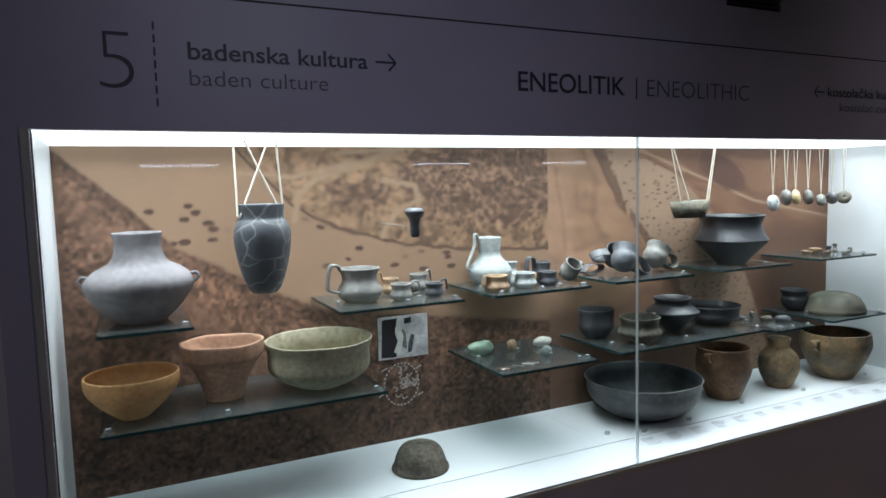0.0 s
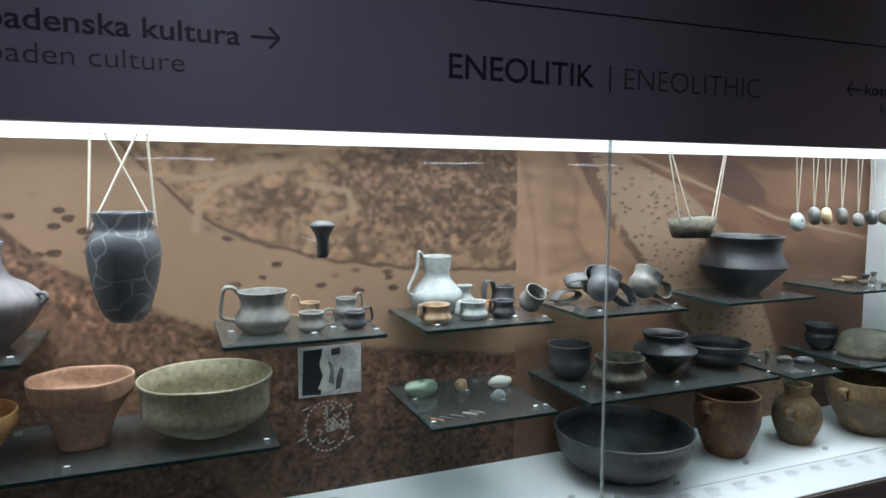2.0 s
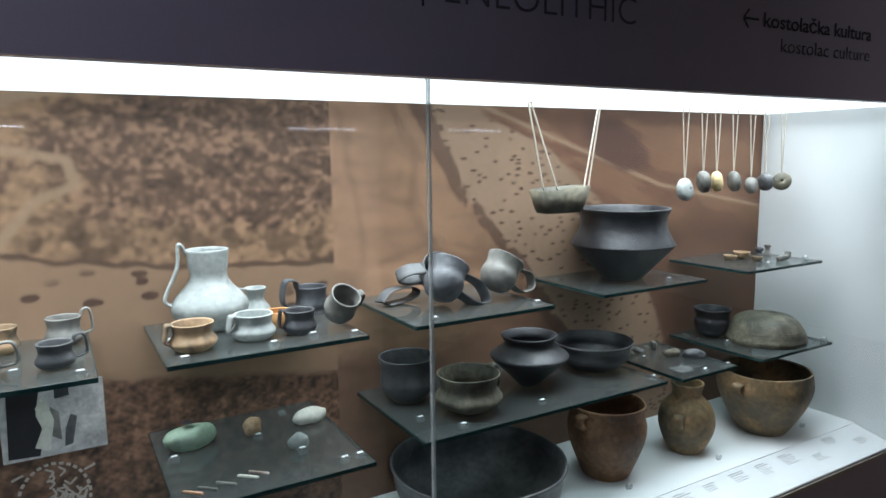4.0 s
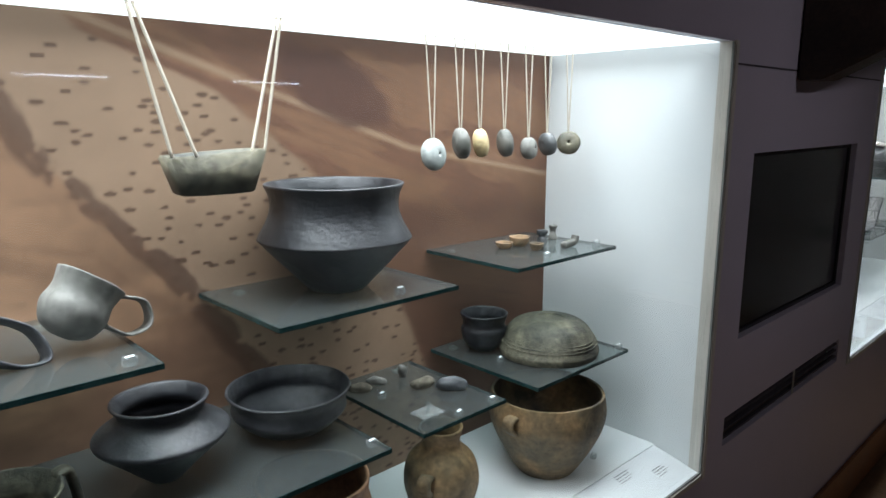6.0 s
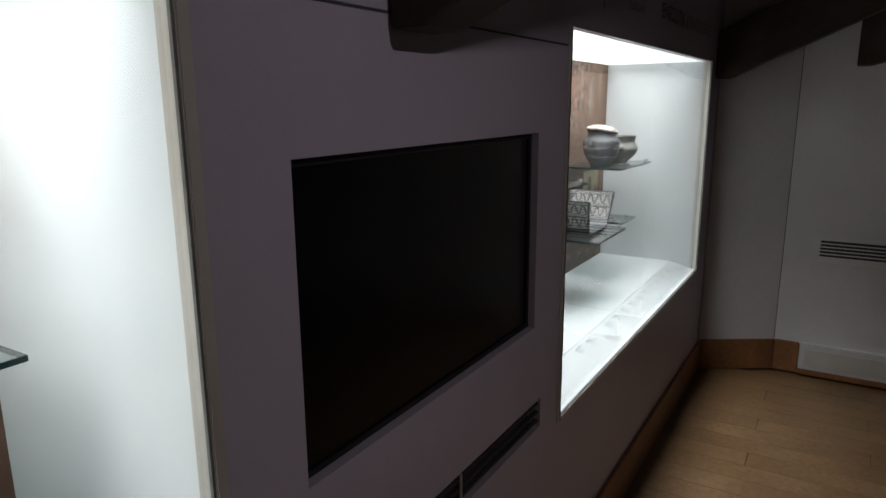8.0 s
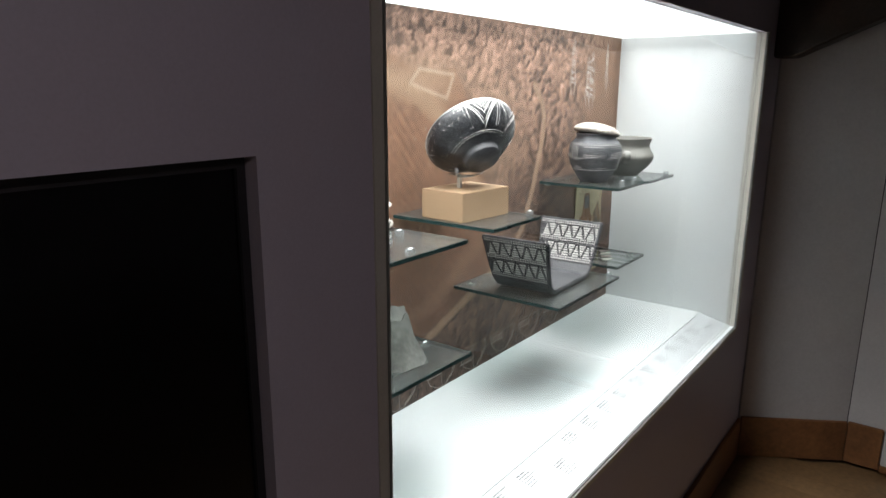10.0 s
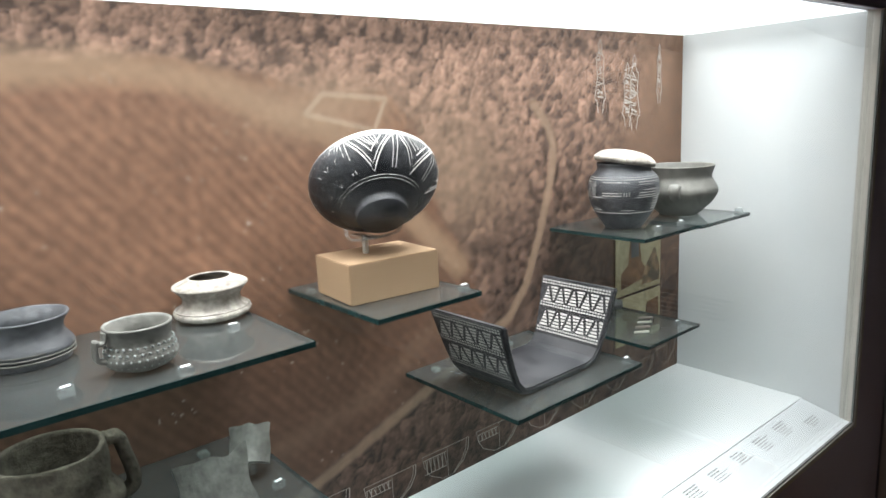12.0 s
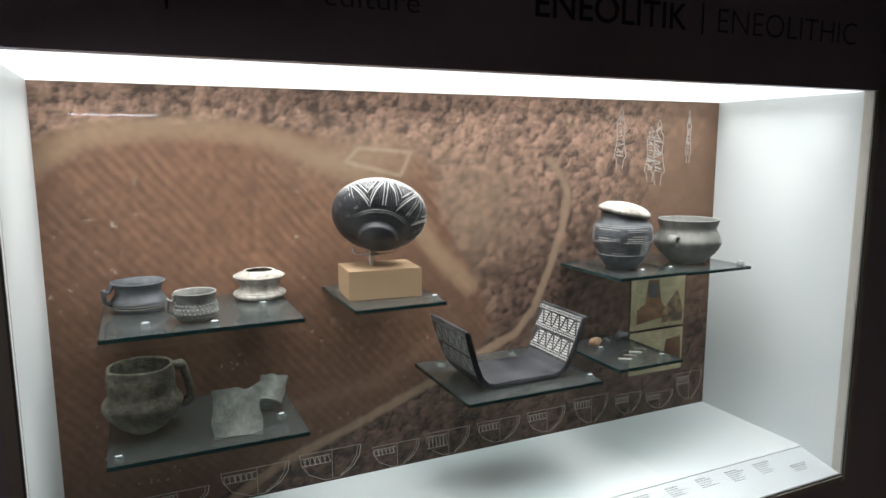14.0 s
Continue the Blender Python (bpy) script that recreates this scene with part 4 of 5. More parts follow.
for a in (15, 195):
    lug = sweep([(0.119, 0, 0.115), (0.136, 0, 0.118), (0.142, 0, 0.106), (0.127, 0, 0.094)], 0.016, 0.009)
    part("lug", lug, P_GREY, jar, "small pierced lug", smooth=True).rotation_euler = (0, 0, radians(a - 25))

# hanging pot and its cords
HP = (0.559, 1.835, 1.226)
HANGPOT = vessel("hanging_pot", *HP, [(0.030, 0), (0.046, 0.02), (0.064, 0.08), (0.073, 0.135), (0.072, 0.165), (0.064, 0.186), (0.056, 0.198), (0.060, 0.232)], P_CRACK, "dark mended clay pot with pale cracks hung on cords", "pot", wall=0.005)
bm = bmesh.new()
for sx, ex in ((-0.064, -0.058), (-0.061, 0.032), (0.063, -0.03), (0.064, 0.052)):
    cord(bm, (HP[0] + sx, HP[1] - 0.02 + 0.05 * (sx > 0), 1.42), (HP[0] + ex, HP[1] + 0.03, TOP), 0.0026)
hang_on(HANGPOT, bm)

vessel("bowl", 0.227, 1.885, LOW, [(0.034, 0), (0.040, 0.004), (0.066, 0.026), (0.098, 0.060), (0.111, 0.084), (0.1125, 0.110)], P_ORANGE, "smooth orange clay bowl with tapering foot", "bowl", wobble=0.015)
vessel("conical_bowl", 0.455, 1.930, LOW, [(0.048, 0), (0.054, 0.02), (0.070, 0.065), (0.094, 0.105), (0.106, 0.118), (0.112, 0.155)], P_PINK, "uneven pinkish clay bowl on a narrow foot", "bowl", squash=0.86, wobble=0.07, wall=0.007)
vessel("bowl", 0.718, 1.915, LOW, [(0.05, 0), (0.064, 0.003), (0.112, 0.026), (0.141, 0.052), (0.145, 0.072), (0.144, 0.105), (0.153, 0.135)], P_OLIVE, "large olive-grey clay bowl with curved walls", "bowl", wobble=0.025, wall=0.007, segs=72)

# jug and cups
cup("handled_jug", 0.854, 1.935, UP, 0.060, 0.098, P_CUP, "grey-green clay jug with high strap handle", 180, 0.12, 0.30, 0.45, 0.72, 1.12, 0.86, 1.0)
cup("handled_cup", 0.987, 2.03, UP, 0.028, 0.046, P_TAN, "small clay cup with high loop handle", 185, 0.45, 0.45)
cup("handled_cup", 1.086, 2.03, UP, 0.030, 0.052, P_CUP, "small grey clay cup with a handle", 10, 0.2, 0.3)
cup("handled_cup", 0.963, 1.88, UP, 0.031, 0.048, P_CUP, "small grey clay cup with a handle", -8, 0.12, 0.42)
cup("handled_cup", 1.071, 1.88, UP, 0.028, 0.042, P_DARK, "small dark clay cup with a handle", 10, 0.2, 0.35)
cup("tall_jug", 1.346, 2.02, UP, 0.044, 0.158, P_PALE, "tall pale clay jug with bulging belly", 178, 0.07, 0.16, 0.4, 1.05, 1.66, 0.86, 0.95)
cup("small_jug", 1.443, 2.04, UP, 0.024, 0.066, P_PALE, "small pale clay jug with handle", 180, 0.02, 0.3, 0.4, 0.8, 1.25, 0.75, 0.95)
cup("ladle_cup", 1.562, 2.03, UP, 0.034, 0.058, P_BLUE, "blue-grey clay cup with tall ribbon handle", 190, 0.32, 0.52, 0.75, 0.9, 1.02, 0.95, 1.02)
cup("handled_cup", 1.285, 1.87, UP, 0.037, 0.048, P_TAN, "round orange-brown clay cup with low handle", 185, 0.02, 0.12, 0.6, 0.75, 1.12, 0.9)
cup("handled_cup", 1.397, 1.885, UP, 0.037, 0.047, P_PALE, "pale mottled clay cup with low handle", 190, 0.02, 0.12, 0.6, 0.75, 1.12, 0.92)
vessel("small_bowl", 1.467, 1.955, UP, [(0.018, 0), (0.028, 0.006), (0.031, 0.018), (0.030, 0.030)], P_ORANGE, "small low orange clay bowl", "bowl", wall=0.004)
cup("handled_cup", 1.484, 1.875, UP, 0.030, 0.045, P_BLACK, "small black and tan clay cup", 180, 0.05, 0.15, 0.6, 0.75, 1.1, 0.92)
cup("handled_cup", 1.564, 1.87, UP, 0.031, 0.058, P_CUP, "grey clay cup lying tipped toward the glass", 190, 0.0, 0.2, 0.5, 0.8, 1.05, 0.95, tilt=pose(1.564, 1.885, UP + 0.024, 40, 0, 12))

# ladles with wide ribbon handles on the small shelf
def ladle(x, y, z, r, h, rx, ry, rz, reach, material, label, loop=0.3, lift=0.0):
    c = thing("ladle_cup", pose(x, y, z, rx, ry, rz), label, "ladle", "ribbon-handled ladles")
    prof = [(r * 0.30, 0), (r * 0.75, h * 0.12), (r * 1.0, h * 0.42), (r * 0.93, h * 0.68), (r * 0.97, h * 0.85), (r * 1.05, h)]
    part("body", lathe(prof, 0.004, wobble=0.03, seed=x), material, c, smooth=True)
    pts = [(r * 0.98, 0, h * 0.42), (r + reach * 0.65, 0, h * 0.45 + lift), (r + reach, 0, h * (0.75 + loop)), (r + reach * 0.6, 0, h * (1.05 + loop)), (r * 1.02, 0, h * 0.97)]
    part("handle", sweep(pts, r * 0.8, 0.005), material, c, "wide ribbon handle", smooth=True)


S5 = 1.162
ladle(1.800, 1.880, S5 + 0.026, 0.045, 0.088, -22, 34, 0, 0.085, P_BLUE, "dark grey ladle cup tilted on its side", -0.05)
ladle(1.862, 2.010, S5 + 0.030, 0.043, 0.070, -42, 0, 172, 0.060, P_DARK, "dark clay ladle with long ribbon handle", -0.1)
ladle(1.958, 1.905, S5 + 0.026, 0.044, 0.082, -14, 36, -8, 0.050, P_CUP, "greenish grey ladle cup tilted on its side", 0.0)
solid("ribbon_handle", sweep([(-0.05, 0, 0.012), (-0.02, 0.004, 0.034), (0.035, 0.0, 0.036), (0.055, 0, 0.022), (0.03, 0, 0.008), (-0.03, 0, 0.004)], 0.034, 0.005), P_DARK, "broken grey ribbon handle lying flat", "sherd", smooth=True, at=pose(1.753, 1.99, S5, 0, 0, 10))

# biconical bowl, trough, whorls
vessel("biconical_bowl", 2.440, 1.972, 1.157, [(0.050, 0), (0.056, 0.004), (0.096, 0.046), (0.136, 0.090), (0.139, 0.098), (0.126, 0.122), (0.117, 0.146), (0.118, 0.172), (0.127, 0.192)], P_BLACK, "large black biconical clay bowl", "bowl", wobble=0.02, wall=0.007, segs=80, steps=3)
TR = (2.214, 1.972, 1.350)
bm = bmesh.new()
rings = []
for sx, sy, z in ((0.058, 0.032, 0), (0.077, 0.046, 0.064), (0.070, 0.039, 0.064), (0.05, 0.024, 0.014)):
    rings.append([bm.verts.new((sx * a + 0.003 * noise.noise(Vector((a * 3, b * 2, z * 40))), sy * b, z + 0.004 * a * (z > 0.03))) for a, b in ((-1, -0.7), (-0.5, -1), (0.5, -1), (1, -0.7), (1, 0.7), (0.5, 1), (-0.5, 1), (-1, 0.7))])
for r0, r1 in zip(rings, rings[1:]):
    for k in range(8):
        bm.faces.new((r0[k], r0[(k + 1) % 8], r1[(k + 1) % 8], r1[k]))
bm.faces.new(list(reversed(rings[0])))
bm.faces.new(rings[-1])
bmesh.ops.bevel(bm, geom=list(bm.edges), offset=0.003, segments=2, affect="EDGES")
TROUGH = solid("hanging_trough", bm, P_MOSS, "small boat-shaped clay trough hung on cords", "trough", smooth=True, at=pose(*TR, 0, 0, -4))
bm = bmesh.new()
for sx, sy, ex, ey in ((-0.076, -0.03, -0.118, -0.02), (-0.045, -0.045, -0.110, -0.02), (0.045, -0.04, 0.118, -0.01), (0.078, -0.02, 0.126, -0.01)):
    cord(bm, (TR[0] + sx, TR[1] + sy, TR[2] + 0.060), (TR[0] + ex, TR[1] + ey, TOP), 0.0024)
hang_on(TROUGH, bm)

for x, z, r, mat, lab, turn in ((2.685, 1.392, 0.029, P_PALE, "pale grey round spindle whorl", 10), (2.765, 1.412, 0.029, P_CUP, "grey spindle whorl with a hole", 60), (2.825, 1.411, 0.027, P_YELLOW, "yellow clay spindle whorl", 40), (2.905, 1.409, 0.028, P_CUP, "grey spindle whorl with a hole", 55),
                                (2.990, 1.394, 0.023, P_CUP, "small grey spindle whorl", 15), (3.060, 1.402, 0.025, P_DARK, "dark grey spindle whorl", 70), (3.145, 1.402, 0.026, P_MOSS, "brownish spindle whorl", -55)):
    r *= 1.13
    bm = lathe([(0.0032, -0.016), (r * 0.5, -0.0165), (r * 0.9, -0.010), (r, 0), (r * 0.9, 0.010), (r * 0.5, 0.0165), (0.0032, 0.016), (0.0028, 0.0), (0.0032, -0.016)], segs=32, closed=True, wobble=0.04, seed=x)
    whorl = solid("spindle_whorl", bm, mat, lab + " hung on a cord", "whorl", group="row of hung spindle whorls", smooth=True, at=pose(x, 1.972, z, 82, 0, turn))
    bm = bmesh.new()
    cord(bm, (x - 0.008, 1.968, z + r * 0.5), (x - 0.020, 1.972, TOP), 0.0017)
    cord(bm, (x + 0.006, 1.978, z + r * 0.5), (x + 0.010, 1.975, TOP), 0.0017)
    hang_on(whorl, bm)

# clay peg held out on a thin pin from the case back
peg = thing("clay_peg", pose(0.973, 1.785, 1.352), "dark flared clay peg on a thin pin", "peg")
part("body", lathe([(0.011, 0), (0.014, 0.01), (0.013, 0.03), (0.017, 0.052), (0.027, 0.068), (0.027, 0.075), (0.018, 0.083)], closed=True, segs=32), P_BLACK, peg, smooth=True)
part("pin", sweep([(0, 0.01, 0.03), (0, 0.16, 0.03), (0, BACK - 1.785 - 0.001, 0.03)], 0.003, 0.003, across=(1, 0, 0)), M_ACRYL, peg, "thin clear pin")

# small finds on the upper end shelf
for x, y, r, h, mat, lab in ((2.928, 1.99, 0.021, 0.014, P_TAN, "tiny shallow orange clay dish"), (2.979, 1.985, 0.026, 0.022, P_TAN, "tiny orange clay bowl"), (2.969, 1.925, 0.017, 0.015, P_TAN, "tiny orange clay bowl")):
    vessel("miniature_bowl", x, y, 1.160, [(r * 0.5, 0), (r * 0.85, h * 0.4), (r, h)], mat, lab, "bowl", wall=0.003, segs=28, group="miniature bowls")
vessel("clay_spool", 3.066, 1.985, 1.160, [(0.013, 0), (0.011, 0.008), (0.008, 0.013), (0.013, 0.020), (0.014, 0.027)], P_DARK, "tiny dark flanged clay spool", "spool", segs=28, wall=0.003)
vessel("clay_spool", 3.109, 1.985, 1.160, [(0.012, 0), (0.010, 0.010), (0.007, 0.020), (0.012, 0.034)], P_CUP, "tiny slender clay spool", "spool", segs=28, wall=0.003)
solid("boot_figure", sweep([(-0.025, 0, 0.008), (-0.005, 0, 0.009), (0.016, 0, 0.012), (0.022, 0, 0.026)], 0.018, 0.016), P_CUP, "tiny boot-shaped clay piece", "clay piece", smooth=True, at=pose(3.051, 1.89, 1.160))


# stone pieces on the tool shelf
def pebble(name, x, y, z, size, material, label, category, turn=0, hole=None, seed=0, group=""):
    bm = bmesh.new()
    bmesh.ops.create_icosphere(bm, subdivisions=3, radius=1)
    for v in bm.verts:
        d = 1 + 0.22 * noise.noise(v.co * 1.4 + Vector((seed * 3.3, 1, 2)))
        c = v.co * d
        v.co = Vector((c.x * size[0] / 2, c.y * size[1] / 2, max(c.z, -0.72) * size[2] / 2 + size[2] * 0.36))
    ob = solid(name, bm, material, label, category, group=group, smooth=True, at=pose(x, y, z, 0, 0, turn))
    return ob


T = 0.930
axe = pebble("stone_axe", 1.285, 1.985, T, (0.098, 0.055, 0.056), P_STONE, "green polished stone axe with shaft hole", "axe", 12, seed=1)
solid("shaft_hole", lathe([(0.0105, 0), (0.0115, 0.0012), (0.0085, 0.0016), (0.004, 0.0006)], closed=True, segs=24), M_BLACK, "dark shaft hole of the axe", "hole", smooth=True, at=pose(0, 0, 0))
hole = bpy.data.objects["shaft_hole"]
hole.parent, hole.location = axe, (-0.004, -0.004, 0.0535)
for k in ("category",):
    del hole[k]
pebble("stone_fragment", 1.408, 1.985, T, (0.045, 0.03, 0.042), P_TAN, "broken tan axe fragment", "stone", 30, seed=2)
pebble("stone_fragment", 1.533, 1.985, T, (0.075, 0.045, 0.036), P_BONE, "white rounded stone tool", "stone", 10, seed=3)
pebble("stone_fragment", 1.470, 1.87, T, (0.043, 0.03, 0.034), P_PALE, "grooved grey stone fragment", "stone", -10, seed=4)
for i, (x, y, mat) in enumerate(((1.255, 1.785, P_PINK), (1.280, 1.787, P_CUP), (1.311, 1.79, P_CUP), (1.351, 1.795, P_BONE), (1.372, 1.80, P_FLINT))):
    bm = box(-0.020, 0.020, -0.006, 0.006, 0.0004, 0.004, 0.0015)
    for v in bm.verts:
        v.co.y *= 1 - 0.5 * abs(v.co.x) / 0.02
        v.co.x += 0.003 * noise.noise(v.co * 160 + Vector((i, 0, 0)))
    solid("flint_blade", bm, mat, "small knapped stone blade", "blade", group="row of stone blades", at=pose(x, y, T, 0, 0, -42))

# dark vessels on the long lower shelf
cup("handled_cup", 1.780, 2.000, LOW - 0.004, 0.066, 0.104, P_DARK, "dark grey deep clay cup", 20, -0.15, 0.08, 0.3, 0.55, 1.0, 0.98, 1.04, low=0.76, high=0.40, group="dark cups on the long shelf")
cup("handled_cup", 1.862, 1.860, LOW - 0.004, 0.068, 0.088, P_MOSS, "greenish brown clay cup with small handle", 12, 0.0, 0.14, 0.34, 0.42, 1.12, 0.95, 1.06, low=0.78, high=0.38, group="dark cups on the long shelf")
vessel("shouldered_pot", 2.085, 1.930, LOW - 0.004, [(0.024, 0), (0.036, 0.012), (0.072, 0.048), (0.097, 0.072), (0.092, 0.082), (0.068, 0.098), (0.061, 0.110), (0.070, 0.126)], P_BLACK, "black clay pot with sharp shoulder", "pot", wobble=0.025, steps=3)
vessel("wide_bowl", 2.312, 1.945, LOW - 0.004, [(0.045, 0), (0.066, 0.006), (0.098, 0.034), (0.099, 0.048), (0.100, 0.058), (0.108, 0.074)], P_BLACK, "wide dark clay bowl", "bowl", wobble=0.02)

# figurine fragments
F = 0.899
for i, (x, y, s, mat, turn) in enumerate(((2.533, 2.040, (0.05, 0.022, 0.022), P_COARSE, -35), (2.582, 2.045, (0.045, 0.02, 0.02), P_CUP, 130), (2.650, 2.040, (0.02, 0.02, 0.034), P_CUP, 10), (2.645, 1.965, (0.06, 0.026, 0.026), P_COARSE, -10), (2.681, 1.915, (0.07, 0.028, 0.032), P_BLUE, -40))):
    pebble("figurine_fragment", x, y, F, s, mat, "broken clay figurine fragment", "clay piece", turn, seed=10 + i, group="broken clay fragments")
st = thing("acrylic_stand", pose(2.565, 1.862, F), "clear acrylic stand with small find", "stand")
part("base_plate", box(-0.028, 0.028, -0.022, 0.022, 0.0005, 0.004, 0.001), M_ACRYL, st)
part("post", sweep([(0, 0, 0.004), (0, 0, 0.012), (0, 0, 0.024)], 0.008, 0.008), M_ACRYL, st)

# end shelf and case floor
vessel("deep_bowl", 2.893, 2.02, 0.911, [(0.026, 0), (0.048, 0.02), (0.055, 0.05), (0.050, 0.066), (0.058, 0.090)], P_BLACK, "small black clay bowl with flared rim", "bowl")
up = solid("upturned_bowl", lathe([(0.116, 0), (0.119, 0.012), (0.115, 0.024), (0.106, 0.045), (0.092, 0.066), (0.070, 0.080), (0.040, 0.085), (0.030, 0.082), (0.002, 0.081)], wobble=0.02, closed=True, segs=72), P_MOSS, "mottled clay bowl standing upside down", "bowl", smooth=True, at=pose(2.990, 1.897, 0.912))
for k in range(3):
    bm = sweep([(0.1135 * math.cos(a / 24 * 2 * math.pi) * (1 - 0.03 * k), 0.1135 * math.sin(a / 24 * 2 * math.pi) * (1 - 0.03 * k), 0.030 + 0.0065 * k) for a in range(25)], 0.002, 0.0026, round_steps=6, across=(0, 0, 1))
    part("incised_ring", bm, P_MOSS, up, smooth=True)
def lugged(name, x, y, prof, mat, label, lug, ang):
    p = thing(name, pose(x, y, CFLOOR), label, "pot", "pots on the case floor")
    part("body", lathe(prof, 0.007, wobble=0.03, seed=x, segs=64), mat, p, smooth=True)
    r, z = lug
    part("lug", sweep([(r - 0.006, 0, z + 0.02), (r + 0.012, 0, z + 0.018), (r + 0.014, 0, z), (r - 0.004, 0, z - 0.016)], 0.03, 0.011), mat, p, "small clay lug", smooth=True).rotation_euler = (0, 0, radians(ang))


lugged("deep_pot", 2.325, 1.900, [(0.058, 0), (0.064, 0.006), (0.082, 0.05), (0.100, 0.10), (0.104, 0.14), (0.098, 0.17), (0.101, 0.198)], P_BROWN, "reddish brown deep clay pot with lug", (0.102, 0.165), 190)
lugged("clay_bottle", 2.622, 1.885, [(0.042, 0), (0.049, 0.006), (0.071, 0.050), (0.079, 0.090), (0.070, 0.132), (0.045, 0.160), (0.040, 0.174), (0.046, 0.200)], P_FLECK, "brown fire-clouded clay bottle with narrow neck", (0.076, 0.105), 205)
lugged("large_pot", 2.945, 1.862, [(0.066, 0), (0.073, 0.005), (0.104, 0.055), (0.127, 0.105), (0.137, 0.145), (0.135, 0.172), (0.132, 0.192)], P_FLECK, "large brown fire-clouded clay pot", (0.142, 0.15), 185)
vessel("great_bowl", 1.912, 1.900, CFLOOR, [(0.080, 0), (0.092, 0.003), (0.150, 0.030), (0.188, 0.065), (0.200, 0.095), (0.203, 0.118), (0.212, 0.140)], P_DARK, "very large dark grey clay bowl", "bowl", wobble=0.02, wall=0.008, segs=80)
solid("overturned_dish", lathe([(0.086, 0), (0.087, 0.008), (0.080, 0.020), (0.072, 0.046), (0.060, 0.066), (0.040, 0.076), (0.002, 0.074)], closed=True, wobble=0.02, segs=56), P_COARSE, "dull brown clay dish upside down", "bowl", smooth=True, at=pose(1.001, 1.86, CFLOOR))


# ---- pieces in the short case ----
def ring_line(parent, r, z, w=0.0022, mat=None, name="incised_ring"):
    bm = sweep([(r * math.cos(a / 28 * 2 * math.pi), r * math.sin(a / 28 * 2 * math.pi), z) for a in range(29)], w, w, round_steps=6, across=(0, 0, 1))
    return part(name, bm, mat or P_PASTE, parent, smooth=True)


c = cup("handled_cup", 4.527, 2.035, 1.155, 0.055, 0.060, P_BLUE, "dark grey wide clay cup with ribbed foot", 195, -0.25, 0.12, 0.35, 0.9, 1.0, 0.82, 0.98, group="cups in the short case")
for z in (0.010, 0.015, 0.020):
    ring_line(c, 0.0535, z, 0.003, P_CUP, "rib")
c = cup("handled_cup", 4.628, 1.895, 1.155, 0.040, 0.056, P_CUP, "grey clay cup covered with raised dots", 185, -0.25, 0.14, 0.35, 0.55, 1.08, 0.92, 1.02, group="cups in the short case")
for row in range(4):
    bm = bmesh.new()
    for k in range(30):
        a = 2 * math.pi * (k + 0.5 * (row % 2)) / 30
        r = (0.040, 0.0418, 0.0412, 0.0395)[row]
        bmesh.ops.create_icosphere(bm, subdivisions=1, radius=0.0021, matrix=Matrix.Translation((r * math.cos(a), r * math.sin(a), 0.012 + row * 0.0075)))
    part("dot_row", bm, P_PALE, c, "row of raised dots", smooth=True)
v = vessel("ring_vessel", 4.776, 2.042, 1.155, [(0.040, 0), (0.055, 0.006), (0.0575, 0.014), (0.046, 0.021), (0.043, 0.034), (0.052, 0.046), (0.056, 0.053), (0.034, 0.0625)], P_WHITE, "whitish clay vessel with two wide flanges", "vessel", wobble=0.015, steps=3, wall=0.005)
ring_line(v, 0.055, 0.0165, 0.002, P_WHITE, "rib")

# bowl on its stand and block
solid("display_block", box(-0.084, 0.084, -0.062, 0.062, 0, 0.066, 0.0015), M_BLOCK, "ochre painted square display block", "block", at=pose(5.036, 1.968, 1.155, 0, 0, -5))
DB = (5.020, 1.975, 1.221)
st = thing("bowl_stand", pose(*DB), "clear acrylic bowl stand with a post", "stand")
part("post", sweep([(0, 0, 0), (0, 0, 0.014), (0, 0, 0.03)], 0.010, 0.010), M_FRAME, st, "metal post")
part("cradle", sweep([(-0.055, -0.03, 0.052), (-0.046, -0.03, 0.033), (0, -0.03, 0.03), (0.046, -0.03, 0.033), (0.055, -0.03, 0.052)], 0.010, 0.004), M_ACRYL, st, "clear cradle", smooth=True)
part("cross_bar", box(-0.01, 0.01, -0.035, 0.03, 0.028, 0.031), M_ACRYL, st)
PB = [(0.041, 0), (0.042, 0.012), (0.050, 0.018), (0.079, 0.033), (0.100, 0.054), (0.107, 0.072), (0.105, 0.085), (0.098, 0.092)]
deco = solid("decorated_bowl", lathe(PB, 0.006, wobble=0.015, segs=80, steps=3), P_BLACK, "dark clay bowl with white zigzag inlay on a stand", "bowl", smooth=True,
             at=Matrix.Translation((5.012, 1.905, 1.290)) @ Matrix.Rotation(radians(-24), 4, "Z") @ Matrix.Rotation(radians(-48), 4, "X") @ Matrix.Rotation(radians(-10), 4, "Z"))


def on_profile(prof, z, a, out=0.0012):
    r = np.interp(z, [p[1] for p in prof], [p[0] for p in prof]) + out
    return (r * math.cos(a), r * math.sin(a), z)


def inlay(parent, prof, path, w=0.0024, mat=None):
    """A pasted line over a turned surface through (angle in degrees, height) points."""
    fine = []
    for (a0, z0), (a1, z1) in zip(path, path[1:]):
        fine += [on_profile(prof, z0 + (z1 - z0) * k / 5, radians(a0 + (a1 - a0) * k / 5)) for k in range(5)]
    fine.append(on_profile(prof, path[-1][1], radians(path[-1][0])))
    bm = bmesh.new()
    rings = []
    for i, p in enumerate(fine):
        p = Vector(p)
        d = (Vector(fine[min(i + 1, len(fine) - 1)]) - Vector(fine[max(i - 1, 0)])).normalized()
        n = Vector((p.x, p.y, 0)).normalized()
        s = d.cross(n).normalized() * w / 2
        rings.append((bm.verts.new(p + s), bm.verts.new(p - s)))
